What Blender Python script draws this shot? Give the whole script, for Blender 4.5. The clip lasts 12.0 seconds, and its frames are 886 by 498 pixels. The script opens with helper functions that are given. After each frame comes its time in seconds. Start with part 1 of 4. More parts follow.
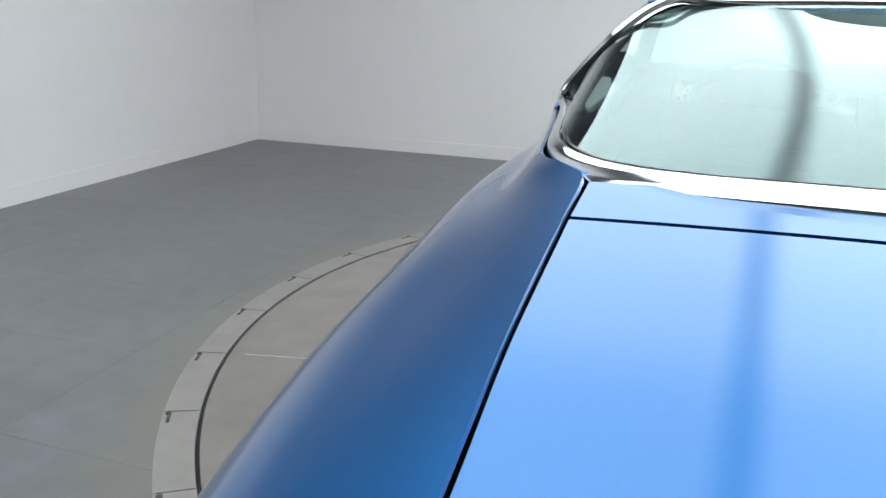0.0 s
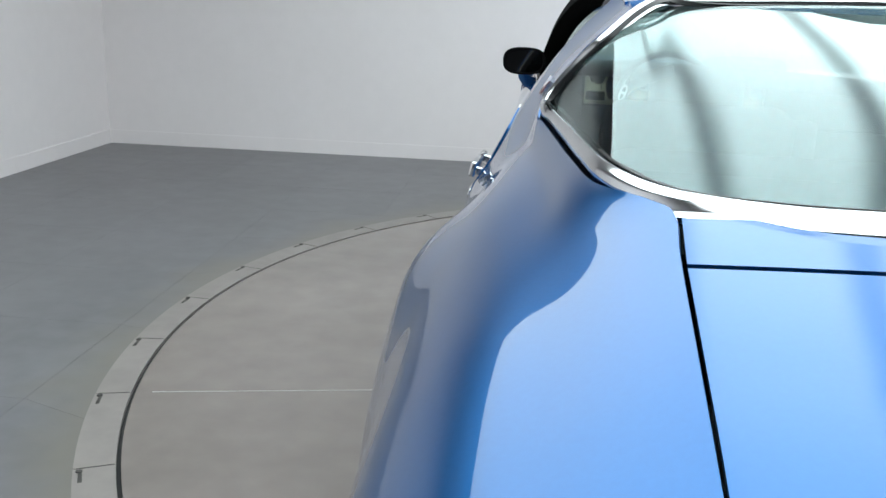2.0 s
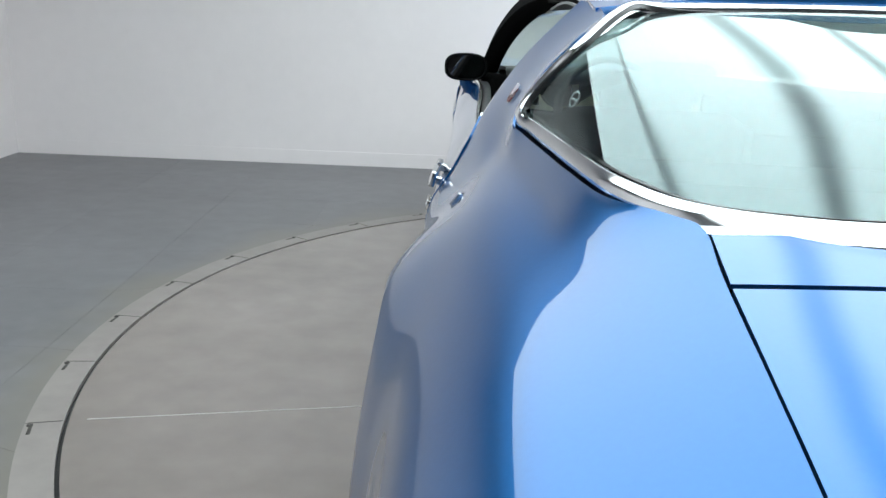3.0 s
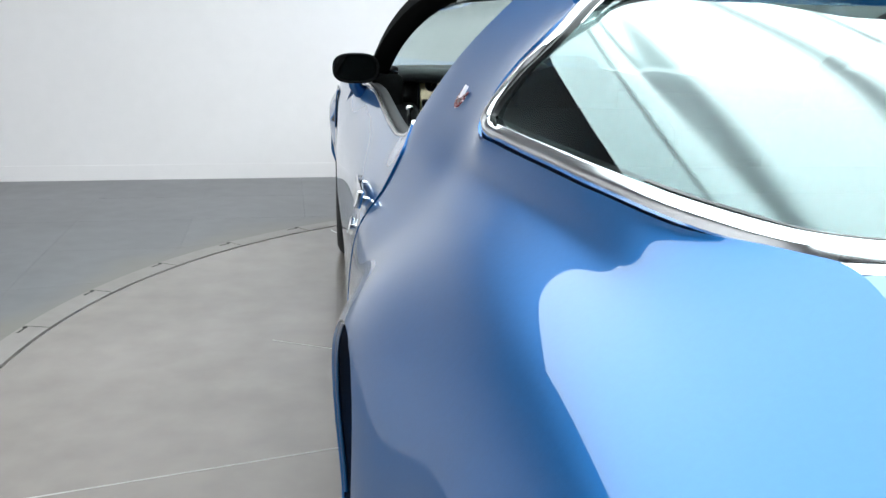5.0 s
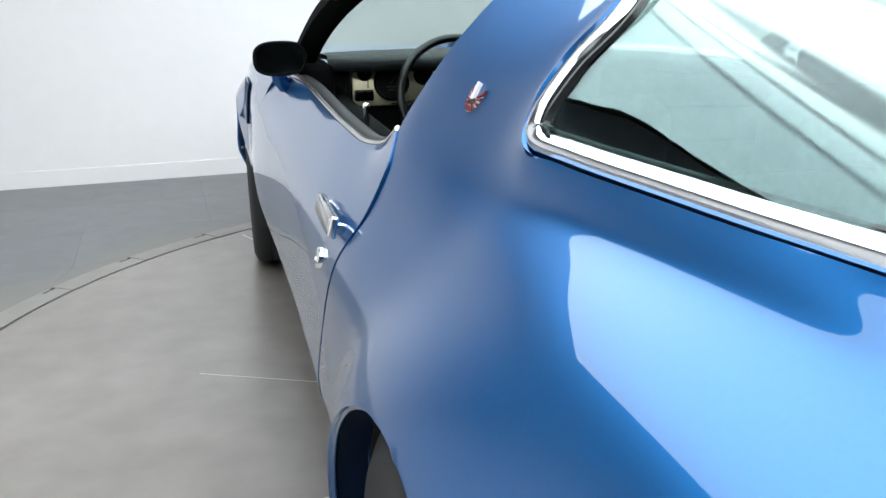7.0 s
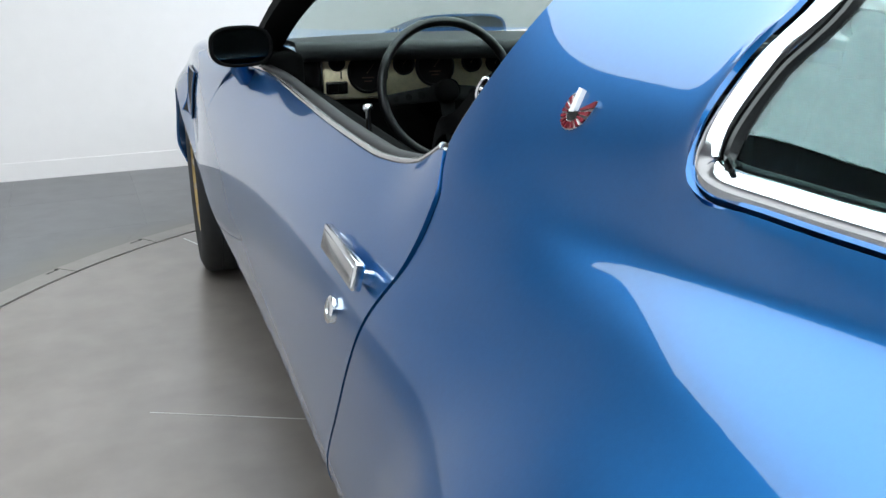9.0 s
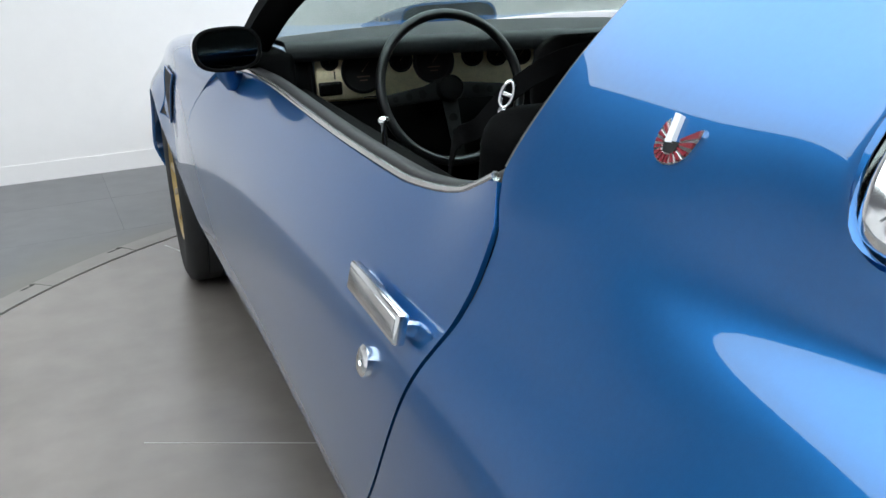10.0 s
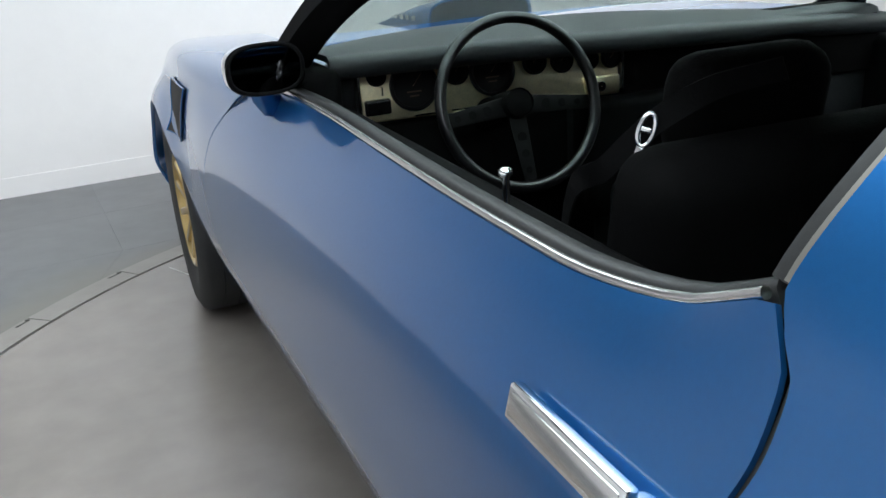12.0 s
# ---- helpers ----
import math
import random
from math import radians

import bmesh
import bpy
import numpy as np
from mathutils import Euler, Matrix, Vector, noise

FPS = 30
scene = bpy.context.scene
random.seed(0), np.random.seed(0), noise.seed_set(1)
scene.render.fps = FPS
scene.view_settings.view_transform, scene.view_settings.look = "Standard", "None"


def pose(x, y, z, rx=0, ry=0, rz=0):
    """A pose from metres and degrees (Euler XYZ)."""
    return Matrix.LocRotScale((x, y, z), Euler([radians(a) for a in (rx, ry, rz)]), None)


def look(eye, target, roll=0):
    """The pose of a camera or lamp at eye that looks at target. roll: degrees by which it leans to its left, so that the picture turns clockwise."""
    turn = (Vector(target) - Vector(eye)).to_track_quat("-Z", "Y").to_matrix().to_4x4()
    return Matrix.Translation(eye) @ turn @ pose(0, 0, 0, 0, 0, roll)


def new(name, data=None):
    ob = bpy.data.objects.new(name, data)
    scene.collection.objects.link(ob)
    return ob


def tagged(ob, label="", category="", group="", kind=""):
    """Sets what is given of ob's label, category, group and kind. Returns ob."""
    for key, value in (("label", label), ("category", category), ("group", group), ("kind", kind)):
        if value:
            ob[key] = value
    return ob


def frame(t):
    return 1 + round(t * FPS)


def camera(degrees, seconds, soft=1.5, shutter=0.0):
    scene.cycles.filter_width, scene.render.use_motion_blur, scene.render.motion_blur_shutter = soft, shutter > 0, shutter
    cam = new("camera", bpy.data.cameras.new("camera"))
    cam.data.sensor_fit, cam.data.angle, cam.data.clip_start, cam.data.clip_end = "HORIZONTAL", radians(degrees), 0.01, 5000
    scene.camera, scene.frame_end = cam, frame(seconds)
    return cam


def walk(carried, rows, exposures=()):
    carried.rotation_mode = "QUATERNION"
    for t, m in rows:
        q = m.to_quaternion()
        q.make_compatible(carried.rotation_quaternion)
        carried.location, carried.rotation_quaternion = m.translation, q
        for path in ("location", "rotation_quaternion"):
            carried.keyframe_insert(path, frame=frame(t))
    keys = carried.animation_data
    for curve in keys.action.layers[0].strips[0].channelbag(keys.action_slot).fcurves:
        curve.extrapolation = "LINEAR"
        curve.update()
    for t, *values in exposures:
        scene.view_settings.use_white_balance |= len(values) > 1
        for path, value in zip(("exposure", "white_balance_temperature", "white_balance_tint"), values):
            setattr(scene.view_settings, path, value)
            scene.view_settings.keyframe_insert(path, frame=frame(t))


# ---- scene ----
from mathutils.bvhtree import BVHTree

cam = camera(53.00, 12.0)
walk(cam, [
    (0, look((-0.344, -1.552, 1.132), (-0.998, 0.262, 0.601), 2.21)),
    (0.5, look((-0.403, -1.522, 1.137), (-0.999, 0.310, 0.599), 2.38)),
    (1, look((-0.477, -1.516, 1.144), (-0.993, 0.339, 0.603), 2.02)),
    (1.5, look((-0.552, -1.472, 1.147), (-0.981, 0.404, 0.601), 1.70)),
    (2, look((-0.631, -1.445, 1.147), (-0.952, 0.453, 0.605), 2.00)),
    (2.5, look((-0.693, -1.424, 1.145), (-0.917, 0.491, 0.614), 2.40)),
    (3, look((-0.746, -1.392, 1.144), (-0.876, 0.534, 0.618), 2.30)),
    (3.5, look((-0.791, -1.342, 1.140), (-0.836, 0.589, 0.620), 2.11)),
    (5.5, look((-0.966, -1.042, 1.123), (-0.688, 0.869, 0.602), 0.53)),
    (6, look((-1.002, -0.961, 1.124), (-0.664, 0.938, 0.595), 0.17)),
    (6.5, look((-1.029, -0.870, 1.122), (-0.636, 1.015, 0.582), -0.23)),
    (7, look((-1.054, -0.769, 1.125), (-0.606, 1.097, 0.561), -0.88)),
    (9, look((-1.123, -0.403, 1.119), (-0.524, 1.406, 0.511), -0.71)),
    (9.5, look((-1.133, -0.320, 1.128), (-0.515, 1.477, 0.504), -1.41)),
    (10, look((-1.150, -0.231, 1.142), (-0.501, 1.545, 0.491), -2.40)),
    (10.5, look((-1.163, -0.147, 1.159), (-0.510, 1.618, 0.480), -3.58)),
    (11, look((-1.174, -0.065, 1.169), (-0.524, 1.697, 0.479), -4.20)),
    (11.5, look((-1.185, 0.027, 1.168), (-0.528, 1.786, 0.479), -4.05)),
    (12, look((-1.214, 0.114, 1.176), (-0.530, 1.862, 0.484), -3.85)),
], exposures=[(0, -0.12), (3.0, 0.04), (5.5, 0.44), (7.0, 0.46), (9.0, 0.36), (12.0, 0.32)])

# ---- light ----
world = bpy.data.worlds.new("world")
scene.world = world
world.use_nodes = True
world.node_tree.nodes["Background"].inputs[0].default_value = (0.8, 0.85, 0.9, 1)
world.node_tree.nodes["Background"].inputs[1].default_value = 0.05


# ---- materials ----
def material(name, color, rough=0.5, metal=0.0, coat=0.0, scale=40.0, vary=0.06, bump=0.0, fine=6.0, spec=0.5):
    """A surface with colour that varies at two scales and a fine relief."""
    m = bpy.data.materials.new(name)
    m.use_nodes = True
    nt = m.node_tree
    b = nt.nodes["Principled BSDF"]
    tc = nt.nodes.new("ShaderNodeTexCoord")
    n1, n2 = nt.nodes.new("ShaderNodeTexNoise"), nt.nodes.new("ShaderNodeTexNoise")
    n1.inputs["Scale"].default_value, n2.inputs["Scale"].default_value = scale, scale / fine
    n1.inputs["Detail"].default_value = 4
    add = nt.nodes.new("ShaderNodeMath")
    add.operation = "ADD"
    ramp = nt.nodes.new("ShaderNodeMapRange")
    ramp.inputs["From Min"].default_value, ramp.inputs["From Max"].default_value = 0.6, 1.4
    ramp.inputs["To Min"].default_value, ramp.inputs["To Max"].default_value = 1 - vary, 1 + vary
    mul = nt.nodes.new("ShaderNodeVectorMath")
    mul.operation = "SCALE"
    mul.inputs[0].default_value = color
    for n in (n1, n2):
        nt.links.new(tc.outputs["Object"], n.inputs["Vector"])
    nt.links.new(n1.outputs["Fac"], add.inputs[0])
    nt.links.new(n2.outputs["Fac"], add.inputs[1])
    nt.links.new(add.outputs[0], ramp.inputs["Value"])
    nt.links.new(ramp.outputs[0], mul.inputs["Scale"])
    nt.links.new(mul.outputs[0], b.inputs["Base Color"])
    b.inputs["Roughness"].default_value, b.inputs["Metallic"].default_value = rough, metal
    b.inputs["Coat Weight"].default_value, b.inputs["Coat Roughness"].default_value = coat, 0.02
    b.inputs["Specular IOR Level"].default_value = spec
    if bump:
        bp = nt.nodes.new("ShaderNodeBump")
        bp.inputs["Strength"].default_value, bp.inputs["Distance"].default_value = bump, 0.002
        nt.links.new(n1.outputs["Fac"], bp.inputs["Height"])
        nt.links.new(bp.outputs[0], b.inputs["Normal"])
    return m


def glass(name, tint, ior=1.45, sheen=None):
    m = bpy.data.materials.new(name)
    m.use_nodes = True
    b = m.node_tree.nodes["Principled BSDF"]
    b.inputs["Base Color"].default_value = (*tint, 1)
    b.inputs["Transmission Weight"].default_value = 1
    b.inputs["Roughness"].default_value = 0.0
    b.inputs["IOR"].default_value = ior
    if sheen:
        nt = m.node_tree
        film, mix = nt.nodes.new("ShaderNodeBsdfGlossy"), nt.nodes.new("ShaderNodeMixShader")
        film.inputs["Color"].default_value, film.inputs["Roughness"].default_value = (*sheen, 1), 0.0
        mix.inputs[0].default_value = 0.045
        nt.links.new(b.outputs[0], mix.inputs[1])
        nt.links.new(film.outputs[0], mix.inputs[2])
        nt.links.new(mix.outputs[0], nt.nodes["Material Output"].inputs["Surface"])
    return m


def glow(name, color, strength, dim, edges=(0.2, 0.8)):
    """A lamp's diffuser: bright over its tubes, dimmer towards its long edges."""
    m = bpy.data.materials.new(name)
    m.use_nodes = True
    nt = m.node_tree
    b = nt.nodes["Principled BSDF"]
    b.inputs["Base Color"].default_value = (0.8, 0.8, 0.8, 1)
    b.inputs["Emission Color"].default_value = (*color, 1)
    tc, sep = nt.nodes.new("ShaderNodeTexCoord"), nt.nodes.new("ShaderNodeSeparateXYZ")
    nt.links.new(tc.outputs["Generated"], sep.inputs[0])
    ramp = nt.nodes.new("ShaderNodeValToRGB")
    ramp.color_ramp.interpolation = "EASE"
    e = ramp.color_ramp.elements
    first = dim if edges[0] > 0.01 else 1.0
    e[0].position, e[0].color = 0.0, (first, first, first, 1)
    e[1].position, e[1].color = 1.0, (dim, dim, dim, 1)
    for at in edges:
        k = e.new(at)
        k.color = (1, 1, 1, 1)
    mul = nt.nodes.new("ShaderNodeMath")
    mul.operation = "MULTIPLY"
    mul.inputs[1].default_value = strength
    nt.links.new(sep.outputs[0], ramp.inputs[0])
    nt.links.new(ramp.outputs[0], mul.inputs[0])
    nt.links.new(mul.outputs[0], b.inputs["Emission Strength"])
    return m


PAINT = material("blue_paint", (0.006, 0.099, 0.297), 0.34, 0.8, 1.0, 900, 0.05)
# the body blue, darkened to hold the shade inside the wheel spats
SHADEDPAINT = material("shaded_blue_paint", (0.006, 0.024, 0.075), 0.5, 0.2, 0.0, 300, 0.1)
CHROME = material("chrome", (0.82, 0.83, 0.84), 0.12, 1.0, 0, 60, 0.03)
STAINLESS = material("stainless_trim", (0.62, 0.61, 0.6), 0.2, 1.0, 0, 60, 0.04)
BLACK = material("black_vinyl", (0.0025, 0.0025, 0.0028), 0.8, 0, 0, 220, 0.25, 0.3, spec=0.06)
SEALMAT = material("weathered_rubber_seal", (0.014, 0.014, 0.015), 0.42, 0, 0, 90, 0.25, 0.2, spec=0.45)
DULLTRIM = material("dull_trim", (0.22, 0.21, 0.19), 0.45, 1.0, 0, 80, 0.08)
RUBBER = material("black_rubber", (0.014, 0.014, 0.015), 0.7, 0, 0, 150, 0.2, 0.2)
GLOSSBLACK = material("black_plastic", (0.012, 0.012, 0.013), 0.25, 0, 0, 120, 0.2)
SHELLMAT = material("glossy_black_paint", (0.008, 0.008, 0.009), 0.12, 0, 1.0, 120, 0.1)
GOLD = material("gold_wheel_paint", (0.55, 0.4, 0.17), 0.3, 0.85, 0.3, 90, 0.08)
TURNED = material("engine_turned_aluminium", (0.84, 0.74, 0.52), 0.38, 1.0, 0, 260, 0.15)
GLASS = glass("tinted_glass", (0.78, 0.9, 0.87))
REARGLASS = glass("tinted_rear_glass", (0.55, 0.72, 0.7), 1.3, (0.7, 0.98, 1.0))
MIRRORGLASS = material("dark_mirror_glass", (0.1, 0.1, 0.105), 0.03, 1.0, 0, 20, 0.02)
PALETRIM = material("pale_enamel", (0.7, 0.68, 0.7), 0.3, 0, 0.3, 200, 0.05)
BADGERED = material("red_enamel", (0.15, 0.012, 0.02), 0.25, 0, 0.5, 200, 0.1)
HEADLINER = material("grey_headliner", (0.3, 0.31, 0.32), 0.85, 0, 0, 160, 0.08)
GAUGEMAT = material("black_dial", (0.006, 0.006, 0.007), 0.5, 0, 0, 120, 0.2, spec=0.2)
RIMMAT = material("polished_black_grip", (0.006, 0.006, 0.007), 0.3, 0, 0, 160, 0.2, 0.1)
DASHTOP = material("black_dash_vinyl", (0.022, 0.024, 0.026), 0.5, 0, 0, 240, 0.2, 0.2, spec=0.4)
NEEDLE = material("pale_needle", (0.1, 0.06, 0.04), 0.5)
SPOKEMAT = material("dark_spoke_metal", (0.003, 0.003, 0.0035), 0.6, 0, 0, 60, 0.1, spec=0.15)
WALLPAINT = material("white_wall_paint", (0.83, 0.775, 0.775), 0.6, 0, 0, 12, 0.02, 0.05)
BACKWALL = material("dark_wall_paint", (0.05, 0.05, 0.055), 0.7)
GROUT = material("grey_grout", (0.112, 0.12, 0.128), 0.7)
FLOORMAT = material("grey_floor_tile", (0.14, 0.138, 0.146), 0.36, 0, 0, 9, 0.2, 0.05)
DISCMAT = material("turntable_steel", (0.232, 0.201, 0.184), 0.26, 0.1, 0, 7, 0.15, 0.05, spec=0.9)
RINGMAT = material("turntable_ring_metal", (0.295, 0.265, 0.25), 0.45, 0.3, 0, 14, 0.12, 0.05)
SCREWMAT = material("dark_screw", (0.08, 0.075, 0.07), 0.5, 0.6)
SEAMMAT = material("pale_seam", (0.33, 0.31, 0.29), 0.5)
GAPMAT = material("dark_gap", (0.015, 0.015, 0.015), 0.8)
CEILMAT = material("ceiling_paint", (0.04, 0.04, 0.042), 0.8)
def dirty_floor(m, dirt=(0.17, 0.155, 0.13)):
    """Grime that has gathered on the tiles in an uneven belt round the turntable, and a slight change from tile to tile."""
    nt = m.node_tree
    b = nt.nodes["Principled BSDF"]
    old = b.inputs["Base Color"].links[0].from_socket
    geo = nt.nodes.new("ShaderNodeNewGeometry")
    off = nt.nodes.new("ShaderNodeVectorMath")
    off.operation = "DISTANCE"
    off.inputs[1].default_value = (0.385, 1.555, 0.0)
    nt.links.new(geo.outputs["Position"], off.inputs[0])
    n = nt.nodes.new("ShaderNodeTexNoise")
    n.inputs["Scale"].default_value, n.inputs["Detail"].default_value = 3.0, 6
    nt.links.new(geo.outputs["Position"], n.inputs["Vector"])
    wob = nt.nodes.new("ShaderNodeMath")
    wob.operation = "MULTIPLY_ADD"
    wob.inputs[1].default_value = 0.5
    nt.links.new(n.outputs["Fac"], wob.inputs[0])
    nt.links.new(off.outputs["Value"], wob.inputs[2])
    rng = nt.nodes.new("ShaderNodeMapRange")
    rng.inputs["From Min"].default_value, rng.inputs["From Max"].default_value = 2.78, 3.0
    rng.inputs["To Min"].default_value, rng.inputs["To Max"].default_value = 0.75, 0.0
    nt.links.new(wob.outputs[0], rng.inputs["Value"])
    info = nt.nodes.new("ShaderNodeObjectInfo")
    var = nt.nodes.new("ShaderNodeMapRange")
    var.inputs["To Min"].default_value, var.inputs["To Max"].default_value = 0.95, 1.05
    nt.links.new(info.outputs["Random"], var.inputs["Value"])
    sc = nt.nodes.new("ShaderNodeVectorMath")
    sc.operation = "SCALE"
    nt.links.new(old, sc.inputs[0])
    nt.links.new(var.outputs[0], sc.inputs["Scale"])
    mix = nt.nodes.new("ShaderNodeMix")
    mix.data_type = "RGBA"
    mix.inputs["B"].default_value = (*dirt, 1)
    nt.links.new(rng.outputs[0], mix.inputs["Factor"])
    nt.links.new(sc.outputs[0], mix.inputs["A"])
    nt.links.new(mix.outputs["Result"], b.inputs["Base Color"])


dirty_floor(FLOORMAT)


def engine_turned(m, pitch=0.0075):
    """Rows of small overlapping brushed discs, as relief."""
    nt = m.node_tree
    tc, vor, bp = nt.nodes.new("ShaderNodeTexCoord"), nt.nodes.new("ShaderNodeTexVoronoi"), nt.nodes.new("ShaderNodeBump")
    vor.inputs["Scale"].default_value, vor.inputs["Randomness"].default_value = 1 / pitch, 0.0
    bp.inputs["Strength"].default_value, bp.inputs["Distance"].default_value = 0.06, 0.002
    nt.links.new(tc.outputs["Object"], vor.inputs["Vector"])
    nt.links.new(vor.outputs["Distance"], bp.inputs["Height"])
    nt.links.new(bp.outputs[0], nt.nodes["Principled BSDF"].inputs["Normal"])


engine_turned(TURNED)
LIGHTPANEL = glow("ceiling_light_diffuser", (0.88, 1.0, 1.02), 3.7, 0.26)
PLAINPANEL = glow("wide_ceiling_light_diffuser", (0.88, 1.0, 1.02), 3.1, 1.0)
SIDEPANEL = glow("side_ceiling_light_diffuser", (0.88, 1.0, 1.02), 3.1, 0.4, (0.001, 0.83))


# ---- mesh helpers ----
def part(name, bm, mat, parent=None, label="", smooth=True):
    me = bpy.data.meshes.new(name)
    bm.to_mesh(me)
    bm.free()
    if smooth:
        for p in me.polygons:
            p.use_smooth = True
        me.set_sharp_from_angle(angle=radians(48))
    me.materials.append(mat)
    ob = new(name, me)
    ob.parent = parent
    return tagged(ob, label)


def empty(name, at=(0, 0, 0)):
    ob = new(name)
    ob.location = at
    return ob


def keys(y, ks):
    """Smooth interpolation through (y, value) keys."""
    ks = list(ks)
    if y <= ks[0][0]:
        return ks[0][1]
    for i in range(len(ks) - 1):
        (a, va), (b, vb) = ks[i], ks[i + 1]
        if y <= b:
            def slope(j):
                if j <= 0 or j >= len(ks) - 1:
                    k = max(0, min(j, len(ks) - 2)) if j <= 0 else len(ks) - 2
                    return (ks[k + 1][1] - ks[k][1]) / (ks[k + 1][0] - ks[k][0])
                d0 = (ks[j][1] - ks[j - 1][1]) / (ks[j][0] - ks[j - 1][0])
                d1 = (ks[j + 1][1] - ks[j][1]) / (ks[j + 1][0] - ks[j][0])
                return 0.0 if d0 * d1 <= 0 else 2 * d0 * d1 / (d0 + d1)
            h, t = b - a, (y - a) / (b - a)
            m0, m1 = slope(i) * h, slope(i + 1) * h
            return ((2 * t**3 - 3 * t**2 + 1) * va + (t**3 - 2 * t**2 + t) * m0 + (-2 * t**3 + 3 * t**2) * vb + (t**3 - t**2) * m1)
    return ks[-1][1]


def spline(pts, v):
    """A centripetal-like Catmull-Rom curve through pts, v from 0 to 1."""
    n = len(pts) - 1
    f = min(max(v, 0.0), 1.0) * n
    i = min(int(f), n - 1)
    t = f - i
    p1, p2 = Vector(pts[i]), Vector(pts[i + 1])
    p0 = Vector(pts[i - 1]) if i > 0 else p1 * 2 - p2
    p3 = Vector(pts[i + 2]) if i + 2 <= n else p2 * 2 - p1
    return 0.5 * (2 * p1 + (p2 - p0) * t + (2 * p0 - 5 * p1 + 4 * p2 - p3) * t * t + (3 * p1 - p0 - 3 * p2 + p3) * t**3)


def smooth_step(t):
    t = min(max(t, 0.0), 1.0)
    return t * t * (3 - 2 * t)


SKINS = {}


def skin_of(co):
    nu, nv = co.shape[0], co.shape[1]
    quads = [(i * nv + j, (i + 1) * nv + j, (i + 1) * nv + j + 1, i * nv + j + 1) for i in range(nu - 1) for j in range(nv - 1)]
    return BVHTree.FromPolygons([Vector(p) for p in co.reshape(-1, 3)], quads)


def side_at(skin, y, z, otherwise):
    """The car's side, met from outside at this length and height."""
    found = skin.ray_cast(Vector((-2, y, z)), Vector((1, 0, 0)))[0]
    return found.x if found else otherwise


def grid(fn, nu, nv, side=1, thick=0.0, hole=None, relax=0):
    """A sheet fn(u, v) with u, v in 0..1; side=-1 mirrors it in x. hole: (y, z, radius) round which faces go."""
    bm = bmesh.new()
    pad = 14 if relax else 0
    co = np.array([[fn(i / nu, j / nv) for j in range(nv + 1)] for i in range(-pad, nu + pad + 1)])
    first = co.copy()
    for _ in range(relax):
        # fair the sheet, carried on a little past its ends
        co[1:-1, 1:-1] += 0.5 * ((co[2:, 1:-1] + co[:-2, 1:-1] + co[1:-1, 2:] + co[1:-1, :-2]) / 4 - co[1:-1, 1:-1])
    co, first = co[pad:pad + nu + 1], first[pad:pad + nu + 1]
    if relax:
        # both ends go back to their own lines
        for end, order in ((0, 1), (nu, -1)):
            back = first[end] - co[end]
            for i in range(nu // 4):
                co[end + order * i] += back * (1 - smooth_step(i / (nu // 4)))
    vs = [[bm.verts.new(co[i, j]) for j in range(nv + 1)] for i in range(nu + 1)]
    if hole:
        hy, hz, hr = hole
        inside = lambda v: math.hypot(v.co.y - hy, v.co.z - hz) < hr
        edge = set()
        for i in range(nu):
            for j in range(nv):
                q = (vs[i][j], vs[i + 1][j], vs[i + 1][j + 1], vs[i][j + 1])
                flags = [inside(v) for v in q]
                if all(flags):
                    continue
                if any(flags):
                    edge.update(v for v, f in zip(q, flags) if f)
                bm.faces.new(q)
        skin = skin_of(co)
        for v in edge:
            d = Vector((0, v.co.y - hy, v.co.z - hz))
            d.normalize()
            v.co.y, v.co.z = hy + d.y * hr, hz + d.z * hr
            v.co.x = side_at(skin, v.co.y, v.co.z, v.co.x)
        SKINS[hole] = skin
    else:
        for i in range(nu):
            for j in range(nv):
                bm.faces.new((vs[i][j], vs[i + 1][j], vs[i + 1][j + 1], vs[i][j + 1]))
    bmesh.ops.delete(bm, geom=[v for v in bm.verts if not v.link_faces], context="VERTS")
    if side < 0:
        for v in bm.verts:
            v.co.x = -v.co.x
        bmesh.ops.reverse_faces(bm, faces=bm.faces)
    if thick:
        solid(bm, thick)
    return bm


def solid(bm, thick):
    """Gives an open sheet a thickness behind it and a turned-in edge."""
    bm.normal_update()
    old = list(bm.faces)
    off = {v: v.co - v.normal * thick for v in bm.verts}
    rim = [e for e in bm.edges if len(e.link_faces) == 1]
    twin = {v: bm.verts.new(c) for v, c in off.items()}
    for f in old:
        bm.faces.new([twin[v] for v in reversed(f.verts)])
    for e in rim:
        f = e.link_faces[0]
        for lp in f.loops:
            if lp.edge == e:
                a, b = lp.vert, lp.link_loop_next.vert
                bm.faces.new((b, a, twin[a], twin[b]))
                break
    for e in rim:
        e.smooth = False
    return bm


def box(x0, x1, y0, y1, z0, z1, bevel=0.0, seg=2):
    bm = bmesh.new()
    bmesh.ops.create_cube(bm, size=1, matrix=Matrix.Translation(((x0 + x1) / 2, (y0 + y1) / 2, (z0 + z1) / 2)) @ Matrix.Diagonal((x1 - x0, y1 - y0, z1 - z0, 1)))
    if bevel:
        bmesh.ops.bevel(bm, geom=list(bm.edges), offset=bevel, segments=seg, affect="EDGES", profile=0.5)
    return bm


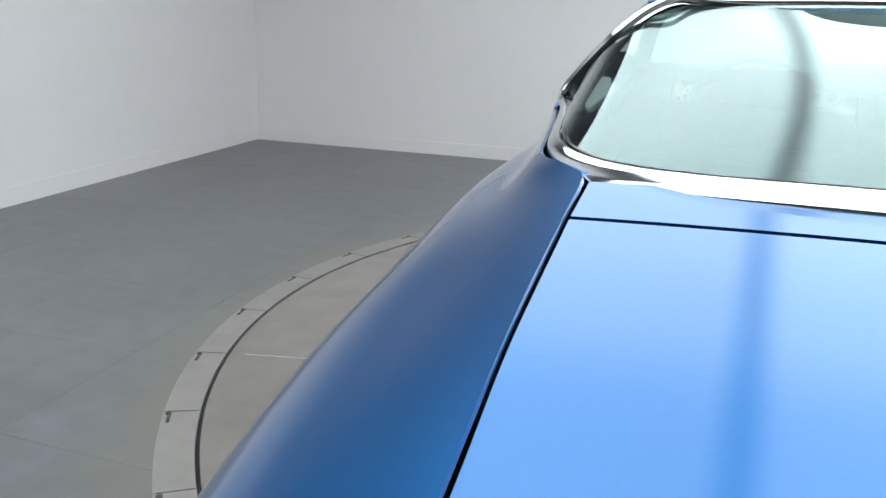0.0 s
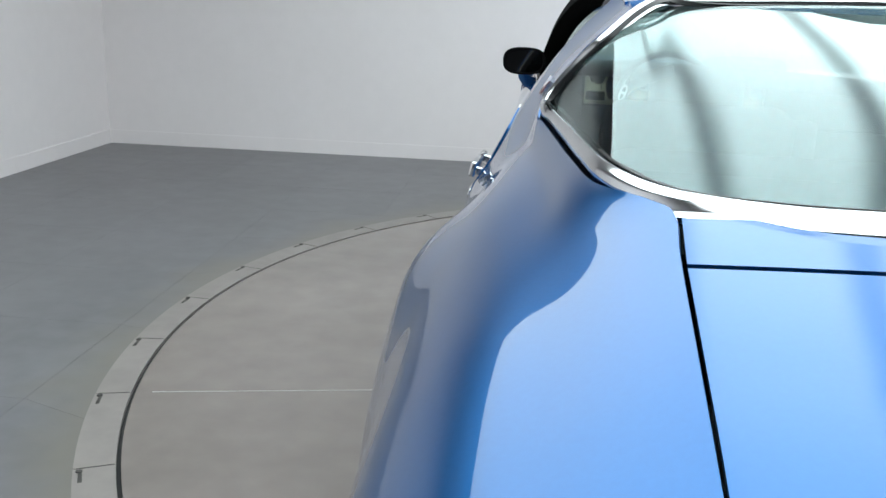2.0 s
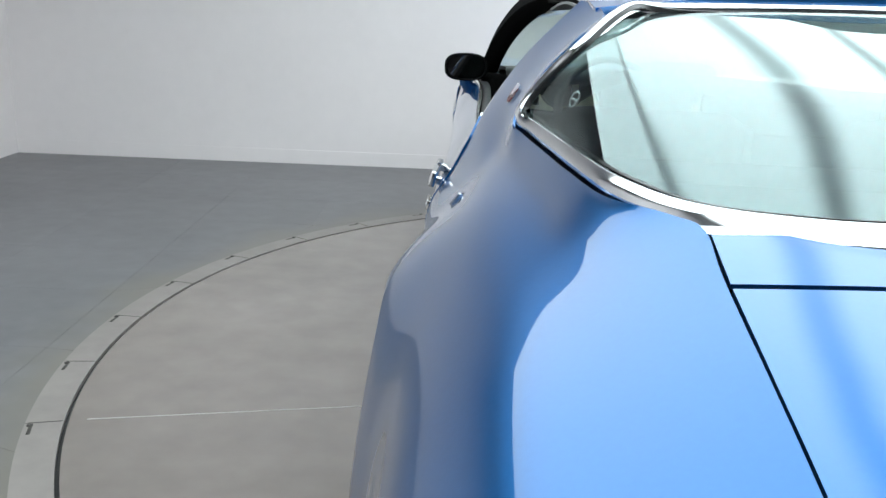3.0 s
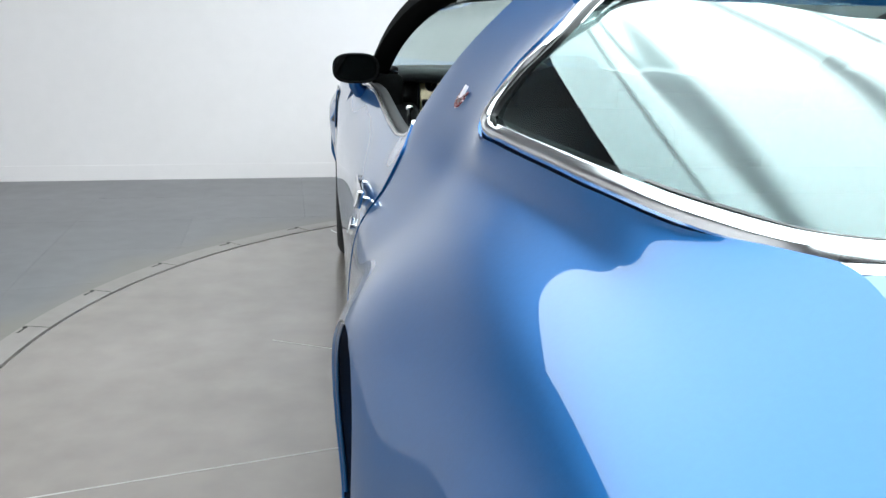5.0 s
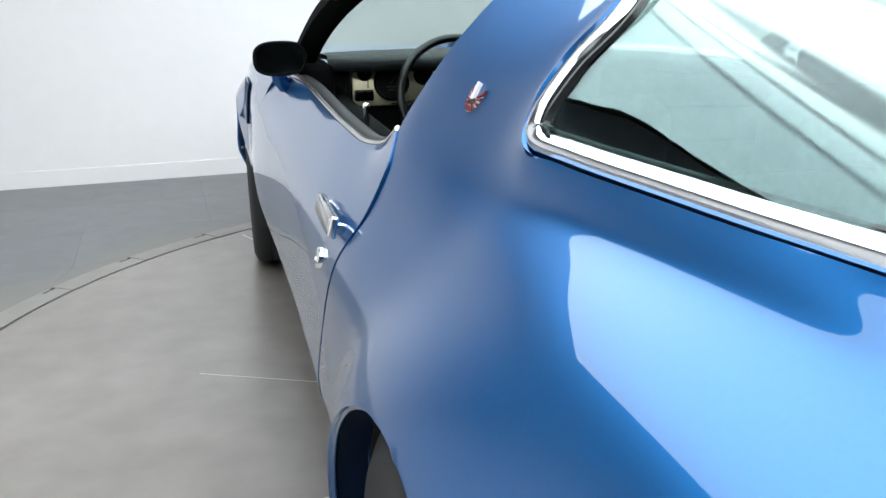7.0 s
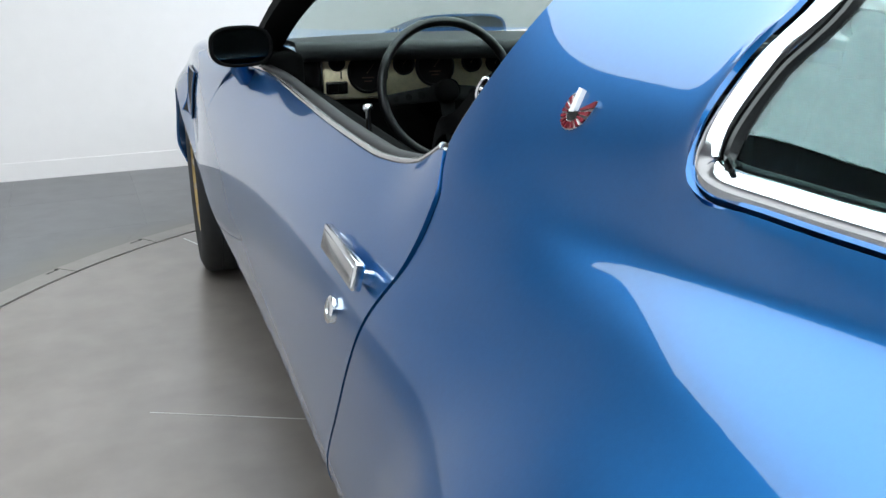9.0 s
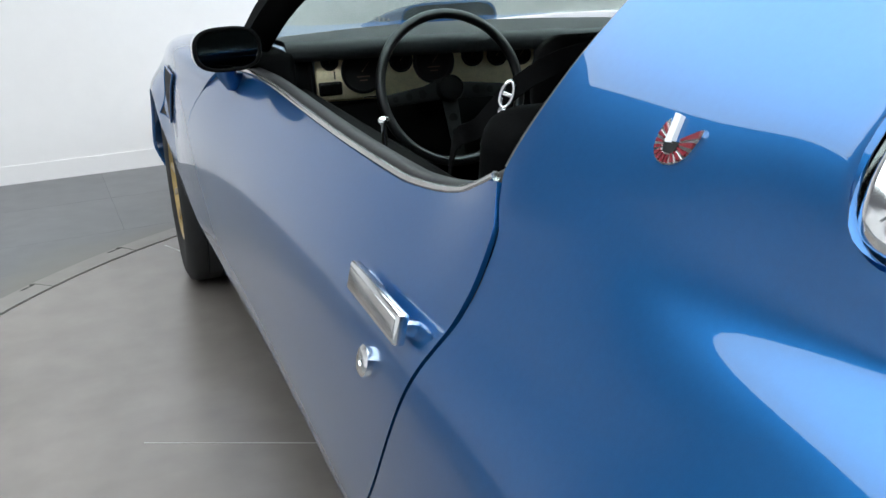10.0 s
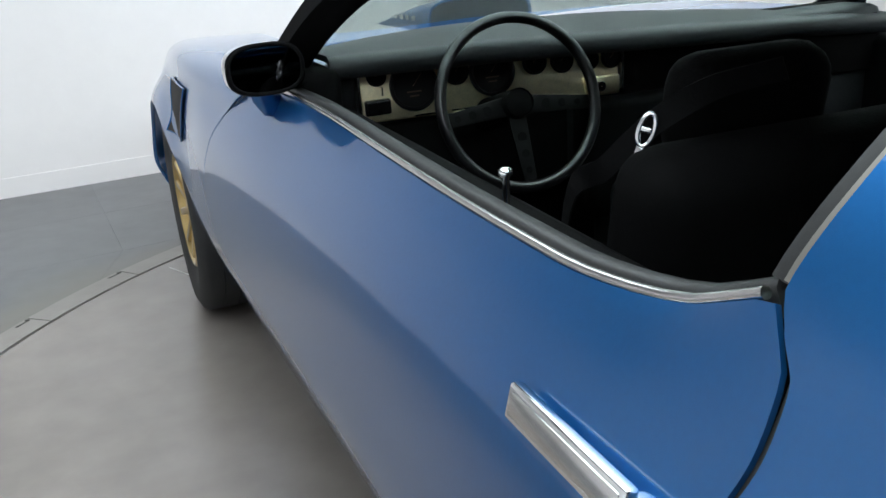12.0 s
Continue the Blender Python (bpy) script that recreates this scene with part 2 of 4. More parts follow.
def sweep(path, shape, closed=False, up=(0, 0, 1), cap=True):
    """A cross-section (list of (a, b)) carried along a path of points; a lies sideways, b along up."""
    bm = bmesh.new()
    path = [Vector(p) for p in path]
    n, rings = len(path), []
    for i, p in enumerate(path):
        d = (path[(i + 1) % n] - path[i - 1]) if closed else (path[min(i + 1, n - 1)] - path[max(i - 1, 0)])
        d.normalize()
        u = up[i] if isinstance(up, list) else Vector(up)
        s = d.cross(u).normalized()
        w = s.cross(d).normalized()
        rings.append([bm.verts.new(p + s * a + w * b) for a, b in shape])
    m = len(shape)
    for i in range(n if closed else n - 1):
        r, q = rings[i], rings[(i + 1) % n]
        for j in range(m):
            bm.faces.new((r[j], r[(j + 1) % m], q[(j + 1) % m], q[j]))
    if cap and not closed:
        bm.faces.new(list(reversed(rings[0])))
        bm.faces.new(rings[-1])
    bmesh.ops.recalc_face_normals(bm, faces=bm.faces)
    return bm


def circle(r, n=10, r2=None):
    return [(r * math.cos(2 * math.pi * k / n), (r2 or r) * math.sin(2 * math.pi * k / n)) for k in range(n)]


def lathe(profile, n=48):
    """Profile of (radius, x): turned about the x axis."""
    bm = bmesh.new()
    rings = [[bm.verts.new((x, r * math.cos(2 * math.pi * k / n), r * math.sin(2 * math.pi * k / n))) for k in range(n)] for r, x in profile]
    for a, b in zip(rings, rings[1:]):
        for k in range(n):
            bm.faces.new((a[k], a[(k + 1) % n], b[(k + 1) % n], b[k]))
    bmesh.ops.recalc_face_normals(bm, faces=bm.faces)
    return bm


def moved(bm, m):
    bmesh.ops.transform(bm, matrix=m, verts=bm.verts)
    return bm


def joined(*bms):
    out = bmesh.new()
    for b in bms:
        me = bpy.data.meshes.new("tmp")
        b.to_mesh(me)
        b.free()
        out.from_mesh(me)
        bpy.data.meshes.remove(me)
    return out


# ---- the room ----
CX, CY, RAD = 0.385, 1.555, 2.437
CORNER, PHI = Vector((-4.302, 4.797, 0)), radians(3.8)
ROOM_H, ROOM_W, ROOM_D = 4.2, 11.0, 11.0
room = Matrix.Translation(CORNER) @ Matrix.Rotation(PHI, 4, "Z")


def room_box(name, x0, x1, y0, y1, z0, z1, mat, kind="structure", label="", category=""):
    ob = part(name, moved(box(x0, x1, y0, y1, z0, z1), room), mat, None, label, smooth=False)
    return tagged(ob, kind=kind, category=category)


room_box("wall_north", -0.2, ROOM_W + 0.2, 0, 0.2, -0.1, ROOM_H, WALLPAINT, label="smooth white painted studio wall", category="wall")
room_box("wall_west", -0.2, 0, -ROOM_D, 0, -0.1, ROOM_H, WALLPAINT, label="smooth white painted studio wall", category="wall")
room_box("wall_east", ROOM_W, ROOM_W + 0.2, -ROOM_D, 0, -0.1, ROOM_H, WALLPAINT, label="smooth white painted studio wall", category="wall")
room_box("wall_south", -0.2, ROOM_W + 0.2, -ROOM_D - 0.2, -ROOM_D, -0.1, ROOM_H, BACKWALL, label="plain dark grey studio back wall", category="wall")
room_box("ceiling", -0.2, ROOM_W + 0.2, -ROOM_D - 0.2, 0.2, ROOM_H, ROOM_H + 0.15, CEILMAT, label="plain black painted studio ceiling", category="ceiling")
tile_floor = room_box("floor", -0.2, ROOM_W + 0.2, -ROOM_D - 0.2, 0.2, -0.2, -0.013, GROUT, label="grey tiled studio floor round the turntable", category="floor")

# ceiling lights: one wide grid of glowing diffusers, hung just under the ceiling
LIGHT_Z, PANEL_W = 2.95, 0.82
for x0, x1, y1, diffuser in [(-2.73, -1.12, 3.15, PLAINPANEL), (-1.12, -0.42, 4.2, SIDEPANEL)] + [(-0.42 + PANEL_W * k, -0.42 + PANEL_W * (k + 1), 4.2, LIGHTPANEL) for k in range(6)]:
    lamp = empty("ceiling_light", (x0, 0, LIGHT_Z))
    wide = x1 - x0
    tagged(lamp, "wide white diffused studio ceiling light panel" if wide > 1 else "long white diffused studio ceiling light panel", "ceiling light", "ceiling lights")
    part("diffuser", box(0.0003, wide - 0.0003, -3.4, y1, 0, 0.02), diffuser, lamp, smooth=False)
    part("housing", box(0.001, wide - 0.001, -3.42, y1 + 0.02, 0.021, 0.18), CEILMAT, lamp, smooth=False)
    for y in (-3.0, 2.2):
        part("hanger", box(wide / 2 - 0.01, wide / 2 + 0.01, y - 0.01, y + 0.01, 0.17, ROOM_H - LIGHT_Z), STAINLESS, lamp, smooth=False)

# turntable
table = empty("turntable", (CX, CY, 0))
tagged(table, "flush round steel vehicle turntable in the floor", "turntable", kind="structure")


def arc_plate(r0, r1, a0, a1, z0, z1, n=8):
    bm = bmesh.new()
    rows = []
    for i in range(n + 1):
        a = a0 + (a1 - a0) * i / n
        c, s = math.cos(a), math.sin(a)
        rows.append([bm.verts.new((r * c, r * s, z)) for r, z in ((r0, z0), (r1, z0), (r1, z1), (r0, z1))])
    for a, b in zip(rows, rows[1:]):
        for j in range(4):
            bm.faces.new((a[j], a[(j + 1) % 4], b[(j + 1) % 4], b[j]))
    bm.faces.new(rows[0][::-1])
    bm.faces.new(rows[-1])
    bmesh.ops.recalc_face_normals(bm, faces=bm.faces)
    return bm


part("disc", arc_plate(0.01, RAD - 0.012, 0, 2 * math.pi, -0.02, 0.0, 160), DISCMAT, table, smooth=False)
part("gap", arc_plate(RAD - 0.013, RAD + 0.001, 0, 2 * math.pi, -0.03, -0.011, 160), GAPMAT, table, smooth=False)
NSEG = 36
for k in range(NSEG):
    a0 = radians(8.9 + 10 * k)
    plate_ob = part("ring_plate", arc_plate(RAD, RAD + 0.1, a0 + 0.0007, a0 + radians(10) - 0.0007, -0.02, 0.0015), RINGMAT, table, smooth=False)
    c, s_ = math.cos(a0 + 0.006), math.sin(a0 + 0.006)
    bm = moved(lathe([(0.001, 0.0035), (0.006, 0.0035), (0.0085, 0.002), (0.0085, -0.002)], 12), pose(RAD * c + 0.085 * c, RAD * s_ + 0.085 * s_, 0.0015, 0, -90, 0))
    part("screw", bm, SCREWMAT, plate_ob)
    # a lifting slot beside each joint, and the dark line of the joint itself
    slot = moved(box(-0.005, 0.005, -0.03, 0.03, -0.002, 0.0006, 0.0004, 1), pose(0, 0, 0.0015) @ Matrix.Rotation(a0 + 0.016, 4, "Z") @ Matrix.Translation((RAD + 0.082, 0, 0)))
    part("lifting_slot", slot, SCREWMAT, plate_ob)
    part("joint_line", moved(box(0.004, 0.092, -0.0013, 0.0013, -0.004, 0.0007), pose(0, 0, 0.0015) @ Matrix.Rotation(a0, 4, "Z") @ Matrix.Translation((RAD, 0, 0))), SCREWMAT, plate_ob)
for k in (0, 1, 3, 4, 5, 6, 7, 8):
    a0 = radians(155.4 + 40 * k)
    ox, oy, c, s_ = -CX, 1.3 - CY, math.cos(a0), math.sin(a0)
    reach = -(ox * c + oy * s_) + math.sqrt((ox * c + oy * s_) ** 2 - (ox * ox + oy * oy) + (RAD - 0.06) ** 2)
    # one of them is worn away but for a thin stretch near the car
    reach, half = (1.32, 0.002) if k == 0 else (reach, 0.003)
    part("seam_strip", moved(box(0.2, reach, -half, half, -0.001, 0.0005), Matrix.Translation((ox, oy, 0)) @ Matrix.Rotation(a0, 4, "Z")), SEAMMAT, table, smooth=False)

# baseboards
for nm, x0, x1, y0, y1 in (("baseboard_north", 0.0, ROOM_W, -0.006, 0.0), ("baseboard_west", 0.0, 0.006, -ROOM_D, -0.006)):
    room_box(nm, x0, x1, y0, y1, -0.012, 0.1, WALLPAINT, label="low white painted baseboard", category="baseboard")

# ---- the car ----
YR, YF = 0.0, 3.03
WHEEL_Z, ARCH_R, SPAT_X = 0.342, 0.36, 0.958
NOSE, TAIL = 4.05, -1.22
car = empty("car", (0, 0, 0))
tagged(car, "metallic blue two-door muscle car with gold wheels", "car")


def half_width(y):
    return keys(y, ((TAIL, 0.79), (-0.95, 0.845), (-0.6, 0.875), (0.0, 0.912), (0.5, 0.925), (1.2, 0.935), (1.6, 0.945), (2.0, 0.96), (2.35, 0.97), (3.03, 0.975), (3.5, 0.95), (NOSE, 0.82)))


def shoulder(y):
    """How far the side leans in at its shoulder, and the shoulder's height."""
    return (keys(y, ((TAIL, 0.085), (-0.6, 0.095), (0.0, 0.072), (0.5, 0.066), (1.0, 0.056), (1.6, 0.046), (2.1, 0.03), (2.6, 0.015), (3.2, 0.03), (NOSE, 0.06))),
            keys(y, ((TAIL, 0.66), (-0.87, 0.745), (-0.6, 0.785), (-0.2, 0.8), (2.0, 0.8), (2.6, 0.82), (3.2, 0.79), (NOSE, 0.64))))


def belt(y):
    return (keys(y, ((TAIL, 0.66), (-0.87, 0.675), (-0.6, 0.695), (-0.37, 0.718), (-0.1, 0.758), (0.15, 0.788), (0.56, 0.804), (0.8, 0.825), (1.6, 0.845), (2.0, 0.885), (2.6, 0.92), (3.2, 0.88), (NOSE, 0.76))),
            keys(y, ((TAIL, 0.725), (-0.87, 0.825), (-0.6, 0.873), (-0.37, 0.9), (-0.1, 0.912), (0.15, 0.915), (0.5, 0.917), (0.545, 0.917), (0.58, 0.904), (0.62, 0.886), (0.66, 0.876), (0.72, 0.868), (0.8, 0.863), (1.0, 0.864), (1.3, 0.871), (1.6, 0.882), (2.0, 0.888), (2.6, 0.885), (3.2, 0.86), (NOSE, 0.7))))


def flared(x, y, z):
    """The wheel flares: the side swells out round each arch, into a spat ahead of the rear wheel, and dies away low behind the front wheel."""
    r = math.hypot(y - YR, z - WHEEL_Z)
    if r < ARCH_R + 0.14 and z < 0.8:
        near = smooth_step(1 - (r - ARCH_R) / 0.14) ** 1.4
        amp = 0.043 + 0.012 * smooth_step((y - YR + 0.2) / 0.25)
        spat = smooth_step((y - YR - 0.05) / 0.25) * smooth_step((0.68 - z) / 0.2)
        x += near * (amp * (1 - spat) + max(0.01, SPAT_X - x) * spat)
    r = math.hypot(y - YF, z - WHEEL_Z)
    if r < ARCH_R + 0.12 and z < 0.78:
        ahead = smooth_step((y - YF) / 0.3) * smooth_step((0.62 - z) / 0.2)
        low = 1 - smooth_step((YF - y) / 0.25) * smooth_step((0.66 - z) / 0.2)
        x += (0.045 + 0.014 * ahead) * low * smooth_step(1 - (r - ARCH_R) / 0.12) ** 1.5
    return x


def side_low(y):
    w = half_width(y)
    lean, zs = shoulder(y)
    return [(w - 0.085, 0.205), (w - 0.05, 0.31), (w - 0.008, 0.41), (w, zs - 0.285), (w - lean * 0.24, zs - 0.1), (w - lean, zs)]


END = ((TAIL, (0.515, TAIL, 0.742)), (-0.87, (0.532, -0.87, 0.85)), (-0.61, (0.541, -0.61, 0.91)), (-0.52, (0.543, -0.515, 0.936)), (-0.46, (0.568, -0.465, 0.939)),
       (-0.37, (0.628, -0.37, 0.939)), (-0.23, (0.662, -0.215, 0.939)), (-0.09, (0.69, -0.06, 0.941)), (0.07, (0.719, 0.088, 0.945)), (0.14, (0.738, 0.158, 0.955)),
       (0.19, (0.723, 0.181, 0.99)), (0.25, (0.678, 0.183, 1.049)), (0.32, (0.635, 0.172, 1.095)), (0.4, (0.59, 0.212, 1.136)), (0.48, (0.597, 0.39, 1.158)), (0.58, (0.636, 0.58, 1.17)))


def quarter_end(y):
    return spline([p for _, p in END], keys(y, [(k, i) for i, (k, _) in enumerate(END)]) / (len(END) - 1))


def quarter_at(y, v):
    e = quarter_end(y)
    low = [Vector((x, y, z)) for x, z in side_low(y)]
    bx, bz = belt(y)
    b = Vector((bx + keys(y, ((-1.1, -0.005), (-0.8, -0.017), (-0.55, -0.0276), (-0.3, -0.0312), (-0.05, -0.0358), (0.2, -0.0433), (0.4, -0.022), (0.5, -0.006), (0.56, -0.001))), y,
                bz + keys(y, ((-1.1, -0.02), (-0.8, -0.028), (-0.55, -0.0246), (-0.3, -0.0267), (-0.05, -0.0307), (0.2, -0.0221), (0.4, 0.0), (0.56, 0.002)))))
    lean = keys(y, ((-1.1, 0.006), (-0.6, -0.0006), (-0.2, -0.0001), (0.2, -0.0195), (0.55, -0.0003)))
    low[5].x += lean
    low[4].x += 0.4 * lean
    bow = keys(y, ((0.1, 0.006), (0.4, 0.0)))
    mid = low[-1].lerp(b, 0.55) + Vector((bow, 0, bow))
    # a fillet under the window: steep at the frame, then a flatter shelf
    f = keys(y, ((-0.36, 0), (-0.25, 0.35), (-0.1, 0.449), (0.06, 0.163), (0.22, 0)))
    b = b.lerp(e + Vector((0.0219, 0, -0.0465)), f)
    mid = mid.lerp(b + Vector((0.0617, 0, -0.0231)), f)
    bow = 0.009 * smooth_step((y - 0.1) / 0.2)
    p = spline(low + [mid, b, b.lerp(e, 0.5) + Vector((bow, 0, 0.8 * bow)), e], v)
    return Vector((-flared(p.x, p.y, p.z), p.y, p.z))


def door_rear(z):
    return keys(z, ((0.2, 0.79), (0.35, 0.765), (0.49, 0.678), (0.56, 0.628), (0.65, 0.576), (0.73, 0.536), (0.79, 0.511), (0.83, 0.504), (0.875, 0.509), (0.905, 0.529), (0.93, 0.544), (1.01, 0.537), (1.085, 0.529), (1.2, 0.52)))


def door_front(z):
    return keys(z, ((0.2, 2.45), (0.45, 2.42), (0.6, 2.33), (0.7, 2.23), (0.8, 2.09), (0.88, 1.93), (0.9, 1.88)))


def quarter(u, v):
    y1 = 0.55
    for _ in range(4):
        y1 = door_rear(quarter_at(y1, v).z) - 0.001
    return quarter_at(TAIL + (y1 - TAIL) * u, v)


def door_at(y, v):
    x, z = spline(side_low(y) + [belt(y)], v)
    return Vector((-flared(x, y, z), y, z))


def door(u, v):
    y0, y1 = 0.55, 2.2
    for _ in range(4):
        y0, y1 = door_rear(door_at(y0, v).z) + 0.0035, door_front(door_at(y1, v).z) - 0.004
    return door_at(y0 + (y1 - y0) * u, v)


def passenger_drop(x):
    """The body stands a little lower on its passenger side."""
    return -0.036 * max(0.0, x + 0.75)


def hood_z(y):
    return keys(y, ((1.9, 0.893), (2.2, 0.897), (2.97, 0.872), (NOSE, 0.69)))


def fender_at(y, v):
    pts = side_low(y) + [belt(y), (keys(y, ((1.9, 0.72), (NOSE, 0.6))), hood_z(y) + 0.004)]
    x, z = spline(pts, v)
    return Vector((-flared(x, y, z), y, z))


def fender(u, v):
    y0 = 2.2
    for _ in range(4):
        y0 = door_front(fender_at(y0, v).z) + 0.004
    return fender_at(y0 + (NOSE - y0) * u, v)


def arch_lip(side, wy):
    """The rolled edge of a wheel opening."""
    pts = []
    for k in range(41):
        a = radians(-12 + 204 * k / 40)
        y, z = wy + ARCH_R * math.cos(a), WHEEL_Z + ARCH_R * math.sin(a)
        x = -side_at(SKINS[(wy, WHEEL_Z, ARCH_R)], y, z, -flared(keys(z, [(b, a_) for a_, b in side_low(y)]), y, z))
        pts.append(Vector((side * (x - 0.004), y, z)))
    return sweep(pts, circle(0.0045, 8), False, up=(1, 0, 0))


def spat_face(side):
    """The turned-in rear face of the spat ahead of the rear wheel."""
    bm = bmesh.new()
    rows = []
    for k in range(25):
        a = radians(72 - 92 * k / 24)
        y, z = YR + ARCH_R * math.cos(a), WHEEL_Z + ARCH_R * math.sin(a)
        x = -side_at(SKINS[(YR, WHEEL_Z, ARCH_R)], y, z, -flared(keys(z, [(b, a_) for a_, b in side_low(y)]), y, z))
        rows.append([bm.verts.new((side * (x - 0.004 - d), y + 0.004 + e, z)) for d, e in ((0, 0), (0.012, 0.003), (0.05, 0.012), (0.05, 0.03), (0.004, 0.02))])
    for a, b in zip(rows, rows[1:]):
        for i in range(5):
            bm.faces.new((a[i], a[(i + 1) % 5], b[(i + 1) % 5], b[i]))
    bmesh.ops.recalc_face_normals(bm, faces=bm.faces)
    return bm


doors = {}
for s in (1, -1):
    q = part("quarter_panel", grid(quarter, 150, 84, s, 0.005, (YR, WHEEL_Z, ARCH_R), 60), PAINT, car)
    f = part("front_fender", grid(fender, 110, 64, s, 0.005, (YF, WHEEL_Z, ARCH_R), 16), PAINT, car)
    for v_ in f.data.vertices if s < 0 else ():
        v_.co.z += passenger_drop(v_.co.x)
    doors[s] = part("door", grid(door, 80, 60, s, 0.006, None, 16), PAINT, car)
    sail_skin = q if s > 0 else sail_skin
    part("wheel_lip", arch_lip(-s, YR), PAINT, q)
    part("wheel_lip", arch_lip(-s, YF), PAINT, f)
    part("spat", spat_face(-s), SHADEDPAINT, q, "inner face of the wheel spat in blue darkened for shade")
    for wy, host in ((YR, q), (YF, f)):
        # dark liner of the wheel house
        bm = bmesh.new()
        rings = []
        for x in (0.55, 0.9):
            rings.append([bm.verts.new((-s * x, wy + (ARCH_R + 0.005) * math.cos(radians(a)), WHEEL_Z + (ARCH_R + 0.005) * math.sin(radians(a)))) for a in range(-20, 201, 10)])
        for a, b, c, d in zip(rings[0], rings[0][1:], rings[1][1:], rings[1]):
            bm.faces.new((a, b, c, d))
        bm.faces.new(rings[0])
        part("wheel_house", bm, RUBBER, host)


# deck
def deck_z(x, y):
    return keys(y, ((TAIL, 0.742), (-1.0, 0.806), (-0.87, 0.85), (-0.75, 0.879), (-0.61, 0.911), (-0.5, 0.937))) + 0.014 * (1 - (x / 0.54) ** 2)


def decklid(u, v):
    y = TAIL + (-0.614 - TAIL) * v
    x = keys(y, ((TAIL, 0.5115), (-0.87, 0.5285), (-0.61, 0.537))) * (2 * u - 1)
    return Vector((x, y, deck_z(x, y)))


def deck_filler(u, v):
    x, y = -0.537 + 1.074 * u, -0.606 + 0.095 * v
    return Vector((x, y, deck_z(x, y)))


part("decklid", grid(decklid, 40, 40, -1, 0.006), PAINT, car)
part("deck_panel", grid(deck_filler, 40, 8, -1, 0.006), PAINT, car)
part("deck_gutter", box(-0.62, 0.62, TAIL + 0.02, -0.45, 0.62, 0.7), GAPMAT, car)
part("rear_panel", joined(box(-0.79, 0.79, TAIL - 0.03, TAIL + 0.02, 0.42, 0.74, 0.02)), PAINT, car)
part("rear_bumper", box(-0.84, 0.84, TAIL - 0.12, TAIL + 0.04, 0.4, 0.58, 0.05, 3), PAINT, car)
part("front_bumper", box(-0.84, 0.84, NOSE - 0.03, NOSE + 0.2, 0.32, 0.68, 0.08, 3), PAINT, car)


# rear window: outer edges, then the pane set inside the bright frame
RIM_LOW = [(0, -0.556, 0.952), (0.15, -0.553, 0.951), (0.3, -0.546, 0.948), (0.43, -0.528, 0.944)] + [p for k, p in END if -0.5 < k < 0.12]
RIM_HIGH = [p for k, p in END if 0.1 < k < 0.41] + [(0.538, 0.29, 1.158), (0.45, 0.335, 1.167), (0.32, 0.36, 1.173), (0.16, 0.373, 1.177), (0, 0.377, 1.178)]
RIM = RIM_LOW + RIM_HIGH


def rim_point(t, inset=0.0):
    """A point of the window's edge: t from 0 (bottom centre) to 1 (top centre)."""
    p = spline(RIM, t)
    if inset:
        d = (spline(RIM, min(t + 0.01, 1)) - spline(RIM, max(t - 0.01, 0))).normalized()
        p = p + d.cross(rim_normal(p)).normalized() * -inset
    return p


def rim_normal(p):
    lift = smooth_step((p.x - 0.35) / 0.4)
    return Vector((0.85 * lift + 0.05, -0.3 * (1 - lift), 0.8 - 0.15 * lift)).normalized()


def mirrored(p, s):
    return Vector((math.copysign(p.x, s), p.y, p.z)) if s else p


EDGE = [rim_point(k / 400, 0.012) for k in range(401)]
TIP = max(range(401), key=lambda k: EDGE[k].x)
LOW_EDGE, HIGH_EDGE = np.array(EDGE[:TIP + 1]), np.array(EDGE[:TIP - 1:-1])


def rear_glass(u, v):
    """From the lower edge to the upper one, shallow at first towards the sides."""
    s = 2 * u - 1
    a = abs(s)
    x = EDGE[TIP].x * (1 - (1 - a) ** 1.7)
    lo, hi = (Vector((x, np.interp(x, e[:, 0], e[:, 1]), np.interp(x, e[:, 0], e[:, 2]))) for e in (LOW_EDGE, HIGH_EDGE))
    soft = keys(x, ((0.3, 1.0), (0.52, 0.86), (0.6, 0.76), (0.665, 1.05)))
    p = lo.lerp(hi, v)
    p.z = lo.z + (hi.z - lo.z) * v * (soft + (1 - soft) * v)
    return Vector((math.copysign(p.x, s), p.y + 0.003, p.z - 0.006))


PANE_U, PANE_V = 140, 36
PANE = np.array([[rear_glass(i / PANE_U, j / PANE_V) for j in range(PANE_V + 1)] for i in range(PANE_U + 1)])
for _ in range(40):
    # draw the pane taut inside its edges
    PANE[1:-1, 1:-1, 2] += 0.8 * ((PANE[2:, 1:-1, 2] + PANE[:-2, 1:-1, 2] + PANE[1:-1, 2:, 2] + PANE[1:-1, :-2, 2]) / 4 - PANE[1:-1, 1:-1, 2])


def pane_at(u, v):
    x, y, z = PANE[round(u * PANE_U), round(v * PANE_V)]
    return Vector((x, y, z + 0.012 * math.sin(math.pi * v) * (1 - smooth_step((abs(x) - 0.2) / 0.3))))


window = part("rear_window", grid(pane_at, PANE_U, PANE_V, -1, 0.004), REARGLASS, car, "large wraparound tinted rear window")


